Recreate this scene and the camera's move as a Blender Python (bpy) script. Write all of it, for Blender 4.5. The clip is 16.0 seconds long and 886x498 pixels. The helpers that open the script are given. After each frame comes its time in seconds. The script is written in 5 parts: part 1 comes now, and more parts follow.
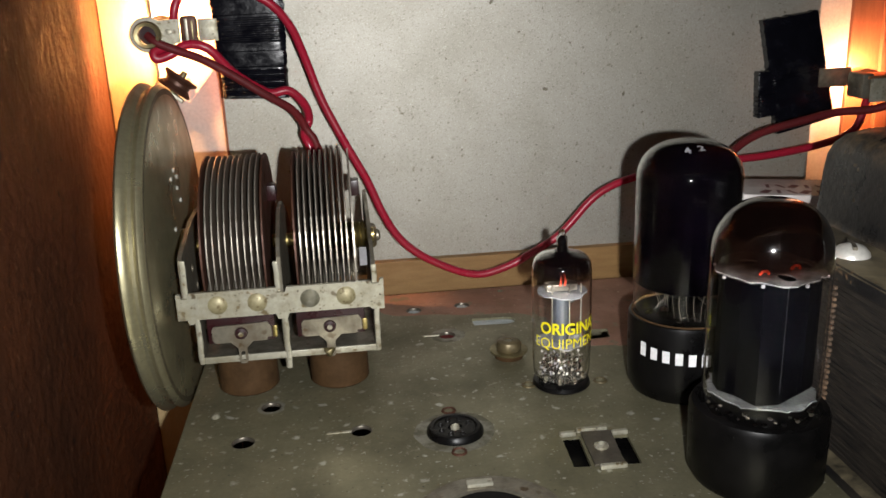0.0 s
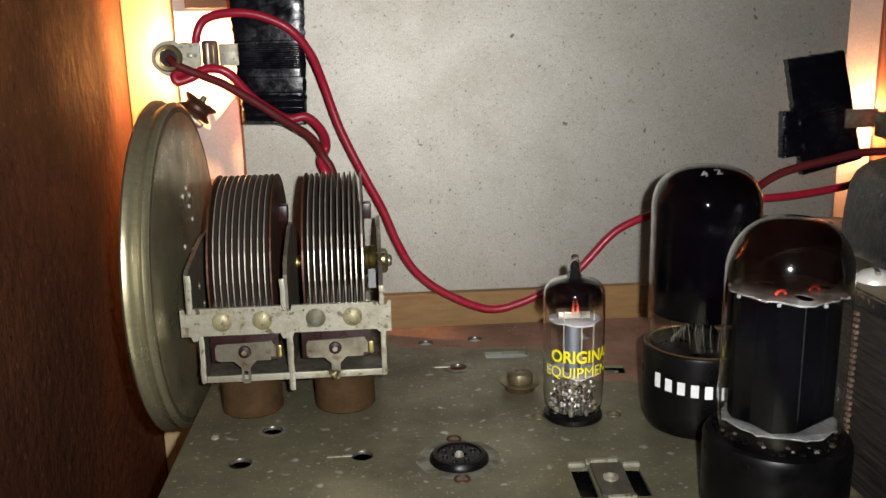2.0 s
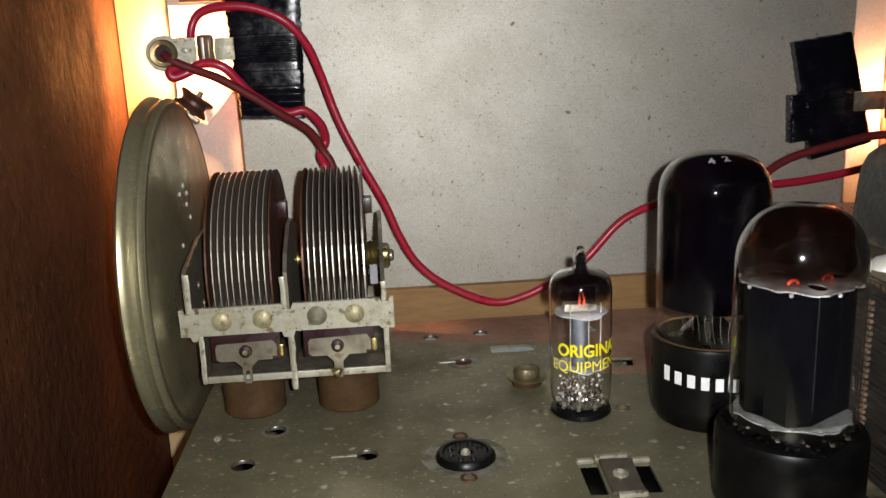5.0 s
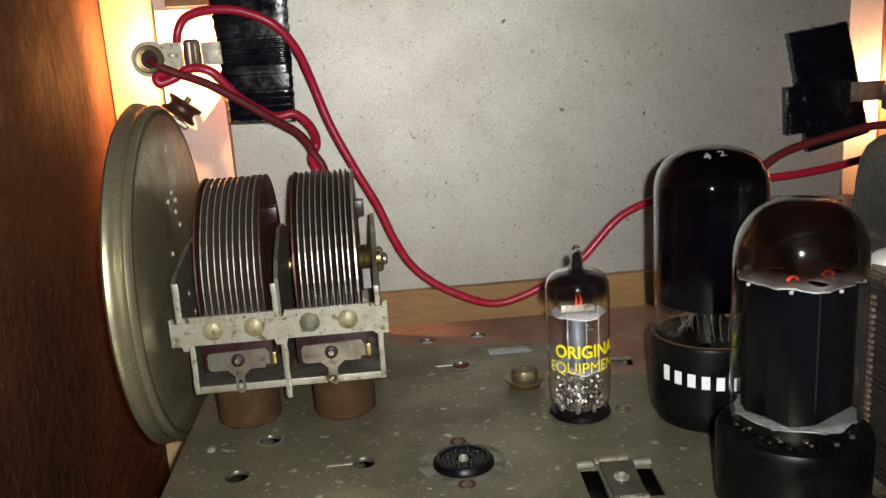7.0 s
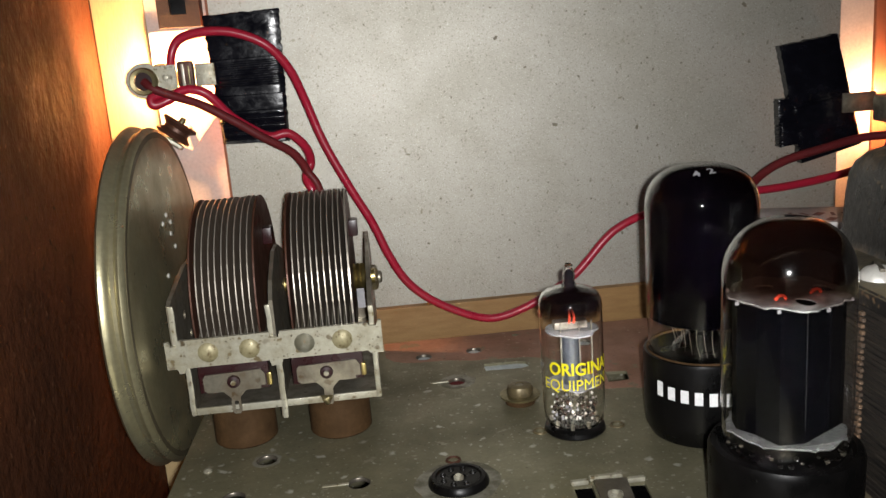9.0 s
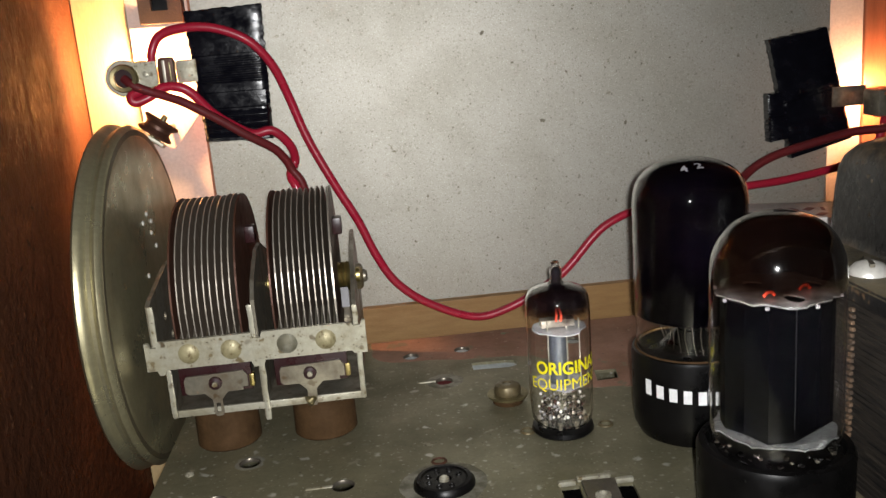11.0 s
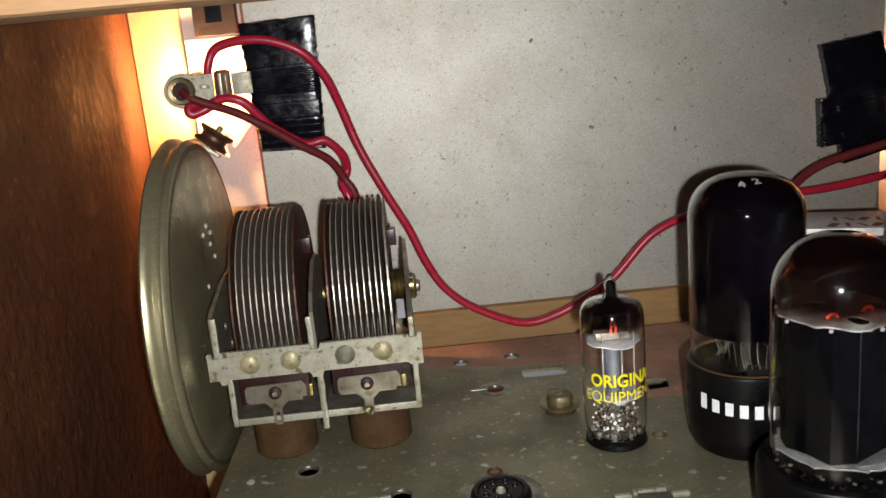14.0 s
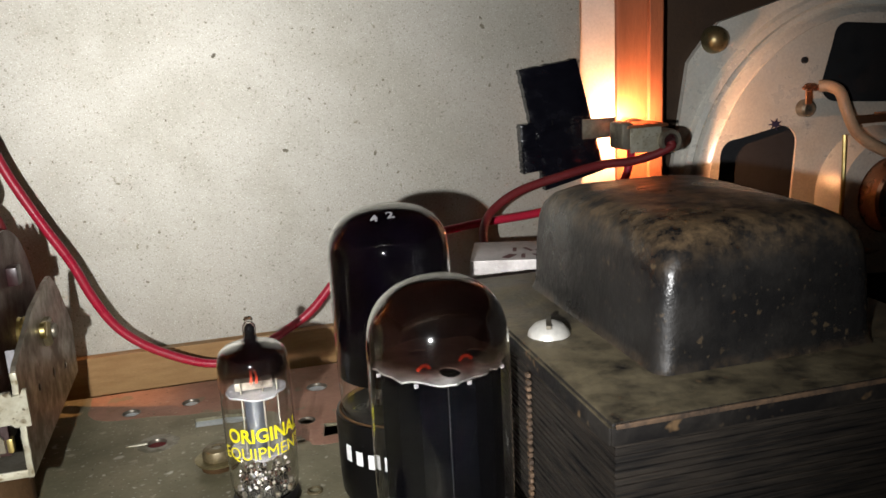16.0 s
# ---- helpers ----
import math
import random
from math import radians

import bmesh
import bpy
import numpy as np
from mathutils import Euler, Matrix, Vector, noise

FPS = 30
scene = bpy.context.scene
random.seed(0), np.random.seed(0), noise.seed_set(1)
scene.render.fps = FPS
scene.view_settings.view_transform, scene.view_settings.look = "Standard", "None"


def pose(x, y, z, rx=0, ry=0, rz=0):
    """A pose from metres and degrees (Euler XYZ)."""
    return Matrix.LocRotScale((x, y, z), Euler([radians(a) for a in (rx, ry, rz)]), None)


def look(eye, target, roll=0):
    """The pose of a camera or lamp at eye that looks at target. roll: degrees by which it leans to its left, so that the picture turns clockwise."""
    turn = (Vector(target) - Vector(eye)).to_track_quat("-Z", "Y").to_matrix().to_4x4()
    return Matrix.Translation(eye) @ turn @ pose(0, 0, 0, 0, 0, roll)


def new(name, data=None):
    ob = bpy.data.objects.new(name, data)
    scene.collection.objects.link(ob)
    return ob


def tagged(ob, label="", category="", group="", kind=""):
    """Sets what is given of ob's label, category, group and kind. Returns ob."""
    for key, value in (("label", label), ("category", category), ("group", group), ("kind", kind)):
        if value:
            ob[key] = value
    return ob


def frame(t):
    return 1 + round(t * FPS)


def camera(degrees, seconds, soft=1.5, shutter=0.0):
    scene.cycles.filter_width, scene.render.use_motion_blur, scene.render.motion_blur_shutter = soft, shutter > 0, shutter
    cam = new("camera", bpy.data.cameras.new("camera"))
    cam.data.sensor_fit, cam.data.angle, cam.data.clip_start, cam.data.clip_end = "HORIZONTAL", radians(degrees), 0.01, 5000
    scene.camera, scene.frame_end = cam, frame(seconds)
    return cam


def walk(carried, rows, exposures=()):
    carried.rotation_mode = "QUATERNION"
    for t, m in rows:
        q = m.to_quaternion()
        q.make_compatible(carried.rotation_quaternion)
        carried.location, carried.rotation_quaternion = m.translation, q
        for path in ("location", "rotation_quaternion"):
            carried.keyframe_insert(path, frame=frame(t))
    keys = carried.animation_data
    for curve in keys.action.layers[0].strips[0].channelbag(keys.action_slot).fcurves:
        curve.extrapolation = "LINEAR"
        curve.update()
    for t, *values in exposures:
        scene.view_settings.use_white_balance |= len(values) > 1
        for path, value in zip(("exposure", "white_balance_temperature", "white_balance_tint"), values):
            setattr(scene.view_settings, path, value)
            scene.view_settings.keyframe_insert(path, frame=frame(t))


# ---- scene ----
cam = camera(54.82, 16.0, soft=1.5, shutter=0.5)
PATH = [
    (0, (0.00123, 0.00212, 0.11816), (0.02303, 0.19186, 0.05880), -2.16),
    (0.3, (0.00260, 0.00483, 0.11029), (0.02609, 0.19635, 0.05765), -1.88),
    (0.5, (0.00118, 0.00046, 0.11115), (0.02337, 0.19246, 0.05973), -1.41),
    (0.7, (0.00170, 0.00036, 0.11212), (0.02020, 0.19303, 0.06174), -2.12),
    (1, (-0.00009, -0.00197, 0.11989), (0.01429, 0.19128, 0.07042), -1.24),
    (1.2, (0.00397, -0.00151, 0.11443), (0.01982, 0.19302, 0.07075), -1.35),
    (1.3, (0.00514, -0.00038, 0.11120), (0.02189, 0.19403, 0.06737), -1.13),
    (1.5, (0.00668, -0.00191, 0.10842), (0.02258, 0.19217, 0.06282), -0.85),
    (2, (0.00686, 0.00335, 0.10601), (0.02244, 0.19749, 0.06056), -1.17),
    (2.5, (0.00693, 0.00040, 0.10697), (0.02184, 0.19509, 0.06372), -1.59),
    (3, (0.00857, 0.00101, 0.10693), (0.02310, 0.19544, 0.06241), -1.73),
    (3.5, (0.00678, 0.00306, 0.10701), (0.02077, 0.19737, 0.06178), -1.64),
    (4, (0.00750, 0.00567, 0.10650), (0.02194, 0.19966, 0.06004), -1.71),
    (6.5, (0.00895, 0.01071, 0.10540), (0.02242, 0.20444, 0.05756), -3.50),
    (7, (0.01048, 0.01210, 0.10532), (0.02453, 0.20588, 0.05783), -3.64),
    (7.5, (0.01021, 0.01078, 0.10668), (0.02354, 0.20472, 0.05966), -3.84),
    (8, (0.01177, 0.01160, 0.10730), (0.02524, 0.20553, 0.06030), -4.07),
    (8.5, (0.01266, 0.01210, 0.10805), (0.02648, 0.20611, 0.06148), -4.24),
    (9, (0.01294, 0.01133, 0.10878), (0.02684, 0.20550, 0.06289), -4.40),
    (11.5, (0.01621, 0.01542, 0.10700), (0.03175, 0.20931, 0.06046), -4.72),
    (12, (0.01669, 0.01549, 0.10653), (0.03217, 0.20937, 0.05995), -4.92),
    (12.5, (0.01754, 0.01537, 0.10801), (0.03382, 0.20935, 0.06211), -5.00),
    (13, (0.01596, 0.01581, 0.10670), (0.03112, 0.20950, 0.05923), -4.70),
    (13.3, (0.00942, 0.01173, 0.10886), (0.01741, 0.20539, 0.05955), -4.97),
    (13.5, (0.00904, 0.01066, 0.11421), (0.01587, 0.20463, 0.06597), -4.98),
    (14, (0.01018, 0.01397, 0.11485), (0.01747, 0.20800, 0.06688), -5.24),
    (14.5, (0.01803, 0.02019, 0.11323), (0.03297, 0.21409, 0.06656), -5.50),
    (14.7, (0.02204, 0.02362, 0.10853), (0.04029, 0.21712, 0.06135), -5.51),
    (15, (0.03170, 0.02718, 0.10799), (0.06035, 0.21827, 0.05637), -4.33),
    (15.2, (0.04021, 0.03027, 0.10542), (0.07810, 0.22037, 0.05616), -4.08),
    (15.3, (0.04562, 0.03125, 0.10669), (0.08577, 0.22116, 0.05853), -4.23),
    (15.5, (0.05146, 0.03143, 0.11065), (0.09620, 0.22023, 0.06213), -3.69),
    (15.7, (0.05868, 0.02824, 0.10958), (0.10521, 0.21715, 0.06322), -3.72),
    (16, (0.06061, 0.02955, 0.11147), (0.10860, 0.21787, 0.06423), -3.08),
]
walk(cam, [(t, look(eye, target, roll)) for t, eye, target, roll in PATH], [(0.0, 0.0), (14.5, 0.0), (15.0, 0.2), (15.5, 0.4), (16.0, 0.47)])
# ---- end of walk
CM = 0.01

# ---------------------------------------------------------------- light
world = bpy.data.worlds.new("world")
world.use_nodes = True
world.node_tree.nodes["Background"].inputs[0].default_value = (0.9, 0.8, 0.7, 1)
world.node_tree.nodes["Background"].inputs[1].default_value = 0.014
scene.world = world
scene.view_settings.exposure = 0.0


def lamp(name, kind, at, watts, colour, size, target=None, spot=None):
    data = bpy.data.lights.new(name, kind)
    data.energy, data.color = watts, colour
    if kind == "AREA":
        data.shape, data.size = "DISK", size * CM
    else:
        data.shadow_soft_size = size * CM
    if spot:
        data.spot_size, data.spot_blend = radians(spot), 1.0
    ob = new(name, data)
    eye = Vector(at) * CM
    ob.matrix_world = look(eye, Vector(target) * CM) if target else Matrix.Translation(eye)
    return ob


lamp("flash_light", "SPOT", (1.75, 0.5, 11.0), 3.55, (1.0, 1.0, 1.0), 0.2, (1.6, 34, 8.5), 110)
lamp("dial_light", "POINT", (-6.1, 34.1, 10.55), 0.68, (1.0, 0.49, 0.2), 0.2)
lamp("dial_light", "POINT", (21.65, 33.75, 7.6), 0.27, (1.0, 0.46, 0.22), 0.2)


# ---------------------------------------------------------------- materials
def mat(name, base, other=None, rough=0.5, metal=0.0, scale=60.0, detail=6.0, low=0.35, high=0.7, spots=None, spot_scale=250.0,
        spot_level=0.68, bump=0.0, bump_scale=900.0, stretch=(1, 1, 1), coat=0.0, trans=0.0, ior=1.45, rough_var=0.12, spec=0.5,
        dust=None, dust_level=0.5, dust_scale=420.0, dots=(), bump_depth=0.0004):
    m = bpy.data.materials.new(name)
    m.use_nodes = True
    nt = m.node_tree
    N, L = nt.nodes, nt.links
    b = N["Principled BSDF"]
    b.inputs["Metallic"].default_value = metal
    b.inputs["Roughness"].default_value = rough
    b.inputs["Coat Weight"].default_value = coat
    b.inputs["Transmission Weight"].default_value = trans
    b.inputs["IOR"].default_value = ior
    b.inputs["Specular IOR Level"].default_value = spec
    tc = N.new("ShaderNodeTexCoord")
    mp = N.new("ShaderNodeMapping")
    mp.inputs["Scale"].default_value = stretch
    L.new(tc.outputs["Object"], mp.inputs[0])

    def noise_tex(s, d=6.0, r=0.6):
        n = N.new("ShaderNodeTexNoise")
        n.inputs["Scale"].default_value, n.inputs["Detail"].default_value, n.inputs["Roughness"].default_value = s, d, r
        L.new(mp.outputs[0], n.inputs["Vector"])
        return n.outputs["Fac"]

    def ramp(src, lo, hi):
        r = N.new("ShaderNodeMapRange")
        r.inputs["From Min"].default_value, r.inputs["From Max"].default_value = lo, hi
        L.new(src, r.inputs["Value"])
        return r.outputs["Result"]

    def mix(fac, a, c):
        x = N.new("ShaderNodeMix")
        x.data_type = "RGBA"
        L.new(fac, x.inputs["Factor"])
        for sock, v in ((x.inputs["A"], a), (x.inputs["B"], c)):
            if isinstance(v, tuple):
                sock.default_value = (*v, 1)
            else:
                L.new(v, sock)
        return x.outputs["Result"]

    other = other or tuple(0.8 * v for v in base)
    first = ramp(noise_tex(scale, detail), low, high)
    colour = mix(first, base, other)
    fine = noise_tex(bump_scale, 4.0)
    colour = mix(ramp(fine, 0.35, 1.5), colour, tuple(0.45 * v for v in base))
    if spots:
        colour = mix(ramp(noise_tex(spot_scale, 3.0), spot_level, spot_level + 0.05), colour, spots)
    for dot_scale, size, share, dot_colour in dots:
        vo = N.new("ShaderNodeTexVoronoi")
        vo.inputs["Scale"].default_value = dot_scale
        warp = N.new("ShaderNodeVectorMath")
        warp.operation = "MULTIPLY_ADD"
        nz = N.new("ShaderNodeTexNoise")
        nz.inputs["Scale"].default_value = dot_scale * 1.7
        L.new(mp.outputs[0], nz.inputs["Vector"])
        L.new(nz.outputs["Color"], warp.inputs[0])
        warp.inputs[1].default_value = (0.7 / dot_scale,) * 3
        L.new(mp.outputs[0], warp.inputs[2])
        L.new(warp.outputs[0], vo.inputs["Vector"])
        near = N.new("ShaderNodeMapRange")
        near.inputs["From Min"].default_value, near.inputs["From Max"].default_value = size, size * 0.55
        L.new(vo.outputs["Distance"], near.inputs["Value"])
        pick = N.new("ShaderNodeSeparateXYZ")
        L.new(vo.outputs["Color"], pick.inputs[0])
        few = N.new("ShaderNodeMapRange")
        few.inputs["From Min"].default_value, few.inputs["From Max"].default_value = 1 - share, 1.0
        L.new(pick.outputs["X"], few.inputs["Value"])
        both = N.new("ShaderNodeMath")
        both.operation = "MULTIPLY"
        L.new(near.outputs["Result"], both.inputs[0])
        L.new(few.outputs["Result"], both.inputs[1])
        colour = mix(both.outputs[0], colour, dot_colour)
    if dust:
        geo, sep = N.new("ShaderNodeNewGeometry"), N.new("ShaderNodeSeparateXYZ")
        L.new(geo.outputs["Normal"], sep.inputs[0])
        mul = N.new("ShaderNodeMath")
        mul.operation = "MULTIPLY"
        L.new(ramp(sep.outputs["Z"], 0.15, 0.95), mul.inputs[0])
        L.new(ramp(noise_tex(dust_scale, 8.0, 0.7), dust_level - 0.12, dust_level + 0.2), mul.inputs[1])
        colour = mix(mul.outputs[0], colour, dust)
    L.new(colour, b.inputs["Base Color"])
    rv = N.new("ShaderNodeMapRange")
    rv.inputs["To Min"].default_value, rv.inputs["To Max"].default_value = max(0.02, rough - rough_var), min(1.0, rough + rough_var)
    L.new(first, rv.inputs["Value"])
    if trans == 0:
        L.new(rv.outputs["Result"], b.inputs["Roughness"])
    if bump:
        bp = N.new("ShaderNodeBump")
        bp.inputs["Strength"].default_value, bp.inputs["Distance"].default_value = bump, bump_depth
        L.new(fine, bp.inputs["Height"])
        L.new(bp.outputs[0], b.inputs["Normal"])
    return m


def glow(name, colour, strength):
    m = bpy.data.materials.new(name)
    m.use_nodes = True
    b = m.node_tree.nodes["Principled BSDF"]
    b.inputs["Base Color"].default_value = (*colour, 1)
    b.inputs["Emission Color"].default_value = (*colour, 1)
    b.inputs["Emission Strength"].default_value = strength
    return m


def clear(name, tint=(1, 1, 1), rough=0.0, ior=1.48):
    m = bpy.data.materials.new(name)
    m.use_nodes = True
    b = m.node_tree.nodes["Principled BSDF"]
    b.inputs["Base Color"].default_value = (*tint, 1)
    b.inputs["Transmission Weight"].default_value = 1.0
    b.inputs["Roughness"].default_value = rough
    b.inputs["IOR"].default_value = ior
    return m


CARD = mat("pale_card", (0.425, 0.405, 0.355), (0.35, 0.328, 0.268), rough=0.555, metal=0.69, scale=34, detail=9, low=0.42, high=0.78,
           dots=((420, 0.2, 0.5, (0.15, 0.132, 0.095)), (900, 0.3, 0.5, (0.22, 0.2, 0.155)), (140, 0.12, 0.25, (0.17, 0.155, 0.11)), (1500, 0.36, 0.8, (0.25, 0.232, 0.185)), (2300, 0.34, 0.6, (0.25, 0.235, 0.19)), (1900, 0.34, 0.7, (0.58, 0.565, 0.5))),
           spots=(0.24, 0.222, 0.165), spot_scale=420, spot_level=0.68, bump=0.22, bump_scale=2600, spec=0.6, rough_var=0.022)
STRIPWHITE = mat("pale_painted_wood", (0.60, 0.53, 0.47), (0.50, 0.42, 0.36), rough=0.5, scale=50, bump=0.2)
KRAFT = mat("brown_card", (0.30, 0.17, 0.06), (0.24, 0.13, 0.045), rough=0.6, scale=90, stretch=(1, 4, 6), bump=0.3)
WOOD = mat("stained_wood", (0.08, 0.028, 0.0125), (0.034, 0.0142, 0.0075), rough=0.7, spec=0.1, scale=28, low=0.3, high=0.75, stretch=(1, 1, 0.8), dots=((120, 0.14, 0.35, (0.02, 0.012, 0.008)), (260, 0.2, 0.3, (0.11, 0.05, 0.025))), spots=(0.03, 0.015, 0.01), spot_scale=260,
           spot_level=0.68, bump=1.0, bump_scale=240, bump_depth=0.0011)
ORANGEWOOD = mat("bare_wood", (0.31, 0.105, 0.045), (0.21, 0.066, 0.027), rough=0.6, scale=40, stretch=(3, 3, 0.4), bump=0.4, spots=(0.06, 0.03, 0.02), spot_scale=300, spot_level=0.7)
YELLOWPOST = mat("yellow_upright", (0.58, 0.44, 0.23), (0.48, 0.34, 0.16), rough=0.6, scale=40, stretch=(3, 3, 0.4), bump=0.3)
PALEWOOD = mat("pale_wood", (0.22, 0.125, 0.055), (0.15, 0.082, 0.034), rough=0.55, scale=40, stretch=(0.3, 3, 3), bump=0.3)
DARKWOOD = mat("dark_board", (0.055, 0.032, 0.018), (0.035, 0.02, 0.012), rough=0.7, scale=40, bump=0.4)
CHASSIS = mat("plated_steel", (0.225, 0.207, 0.13), (0.138, 0.126, 0.078), rough=0.45, metal=0.5, dots=((150, 0.19, 0.65, (0.5, 0.49, 0.42)), (330, 0.22, 0.6, (0.42, 0.41, 0.34)), (800, 0.25, 0.5, (0.4, 0.39, 0.32)), (700, 0.22, 0.3, (0.06, 0.05, 0.035))), scale=42, low=0.36, high=0.7, spots=(0.27, 0.25, 0.18),
              spot_scale=150, spot_level=0.66, bump=0.12, bump_scale=700)
ZINC = mat("zinc_plate", (0.455, 0.435, 0.35), (0.26, 0.235, 0.16), rough=0.42, metal=0.45, scale=150, low=0.4, high=0.66, dots=((300, 0.32, 0.6, (0.10, 0.07, 0.035)), (800, 0.3, 0.5, (0.09, 0.07, 0.045))), spots=(0.15, 0.115, 0.06), spot_scale=300, spot_level=0.62, bump=0.25)
ZINCDARK = mat("dull_plate", (0.29, 0.265, 0.21), (0.14, 0.115, 0.08), rough=0.42, metal=0.7, scale=130, low=0.4, high=0.64, dots=((260, 0.3, 0.5, (0.09, 0.055, 0.025)),), spots=(0.5, 0.5, 0.45), spot_scale=500, spot_level=0.71, bump=0.15)
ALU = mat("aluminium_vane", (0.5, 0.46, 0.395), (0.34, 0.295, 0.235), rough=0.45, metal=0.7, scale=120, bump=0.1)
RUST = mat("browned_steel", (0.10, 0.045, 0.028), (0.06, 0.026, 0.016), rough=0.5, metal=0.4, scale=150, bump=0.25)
RUBBER = mat("perished_rubber", (0.068, 0.037, 0.016), (0.034, 0.019, 0.008), rough=0.8, spec=0.12, scale=150, bump=0.4)
BRASS = mat("brass", (0.62, 0.50, 0.20), (0.45, 0.35, 0.14), rough=0.4, metal=1.0, scale=120)
BRASSDULL = mat("tarnished_brass", (0.27, 0.23, 0.12), (0.16, 0.13, 0.065), rough=0.42, metal=0.8, scale=180, spots=(0.10, 0.08, 0.04), spot_scale=600, spot_level=0.66, bump=0.2)
NUTBRASS = mat("brown_tarnished_brass", (0.16, 0.125, 0.065), (0.07, 0.055, 0.03), rough=0.45, metal=0.4, scale=220, spots=(0.3, 0.25, 0.15), spot_scale=500, spot_level=0.68, bump=0.2)
CLIPSTEEL = mat("brown_steel_clip", (0.17, 0.15, 0.12), (0.11, 0.095, 0.075), rough=0.4, metal=0.7, scale=160)
VANEFACE = mat("dark_vane_face", (0.22, 0.175, 0.135), (0.14, 0.1, 0.072), rough=0.5, metal=0.5, scale=140)
RIVET = mat("yellowed_rivet", (0.36, 0.32, 0.19), (0.22, 0.185, 0.095), rough=0.5, metal=0.3, scale=300, low=0.4, high=0.62, spots=(0.12, 0.085, 0.04), spot_scale=600, spot_level=0.6, bump=0.3)
DRUM = mat("gilt_drum_rim", (0.46, 0.425, 0.27), (0.32, 0.285, 0.17), rough=0.36, metal=0.8, scale=70, stretch=(0.4, 1, 1), spots=(0.16, 0.13, 0.07), spot_scale=300, spot_level=0.72, bump=0.1)
DRUMFACE = mat("dull_drum_face", (0.135, 0.115, 0.07), (0.10, 0.084, 0.05), rough=0.55, metal=0.6, scale=60, spots=(0.3, 0.27, 0.2), spot_scale=500, spot_level=0.74, bump=0.15)
TAPE = mat("black_tape", (0.003, 0.003, 0.005), (0.005, 0.005, 0.008), rough=0.22, scale=60, stretch=(3, 1, 4), bump=0.1, bump_scale=260, spec=0.22)
RED = mat("red_insulation", (0.36, 0.012, 0.035), (0.28, 0.01, 0.025), rough=0.34, scale=90, bump=0.08)
REDDARK = mat("dark_red_insulation", (0.13, 0.014, 0.016), (0.08, 0.01, 0.011), rough=0.55, spec=0.25, scale=90, bump=0.1)
BEIGE = mat("beige_insulation", (0.62, 0.42, 0.27), (0.52, 0.33, 0.2), rough=0.45, scale=90)
BAKELITE = mat("black_bakelite", (0.0025, 0.0024, 0.0024), (0.004, 0.0035, 0.0035), rough=0.35, scale=120, spec=0.22, dots=((300, 0.1, 0.2, (0.02, 0.02, 0.018)),), spots=(0.005, 0.005, 0.0045), spot_scale=700, spot_level=0.76)
BAKERED = mat("red_brown_bakelite", (0.026, 0.007, 0.008), (0.018, 0.006, 0.006), rough=0.35, scale=150)
GLASS = clear("tube_glass", (0.99, 0.99, 0.98), 0.0, 1.45)
THINGLASS = clear("thin_tube_glass", (0.99, 0.99, 0.98), 0.0, 1.3)
GETTER = mat("black_getter_mirror", (0.0004, 0.0003, 0.0006), (0.0006, 0.0004, 0.0008), rough=0.1, scale=40, rough_var=0.03, spec=0.05)


def film(name, tint, body, lo, hi, most=0.95):
    """A getter deposit on glass: clear at its ragged lower edge, a dark glossy mirror towards the crown."""
    m = bpy.data.materials.new(name)
    m.use_nodes = True
    N, L = m.node_tree.nodes, m.node_tree.links
    b = N["Principled BSDF"]
    b.inputs["Base Color"].default_value = (*body, 1)
    b.inputs["Roughness"].default_value = 0.07
    b.inputs["Specular IOR Level"].default_value = 0.55
    tc, sep, rng, nz = N.new("ShaderNodeTexCoord"), N.new("ShaderNodeSeparateXYZ"), N.new("ShaderNodeMapRange"), N.new("ShaderNodeTexNoise")
    nz.inputs["Scale"].default_value = 3.0
    L.new(tc.outputs["Generated"], sep.inputs[0])
    L.new(tc.outputs["Generated"], nz.inputs["Vector"])
    add = N.new("ShaderNodeMath")
    add.operation = "MULTIPLY_ADD"
    add.inputs[1].default_value = 0.25
    L.new(nz.outputs["Fac"], add.inputs[0])
    L.new(sep.outputs["Z"], add.inputs[2])
    rng.interpolation_type = "SMOOTHSTEP"
    rng.inputs["From Min"].default_value, rng.inputs["From Max"].default_value = lo + 0.12, hi + 0.12
    rng.inputs["To Max"].default_value = most
    L.new(add.outputs[0], rng.inputs["Value"])
    x = N.new("ShaderNodeMix")
    x.data_type = "RGBA"
    x.inputs["A"].default_value, x.inputs["B"].default_value = (1, 1, 1, 1), (*tint, 1)
    L.new(rng.outputs["Result"], x.inputs["Factor"])
    clear_part, both = N.new("ShaderNodeBsdfTransparent"), N.new("ShaderNodeMixShader")
    L.new(x.outputs["Result"], clear_part.inputs[0])
    L.new(rng.outputs["Result"], both.inputs[0])
    L.new(clear_part.outputs[0], both.inputs[1])
    L.new(b.outputs[0], both.inputs[2])
    L.new(both.outputs[0], N["Material Output"].inputs[0])
    return m


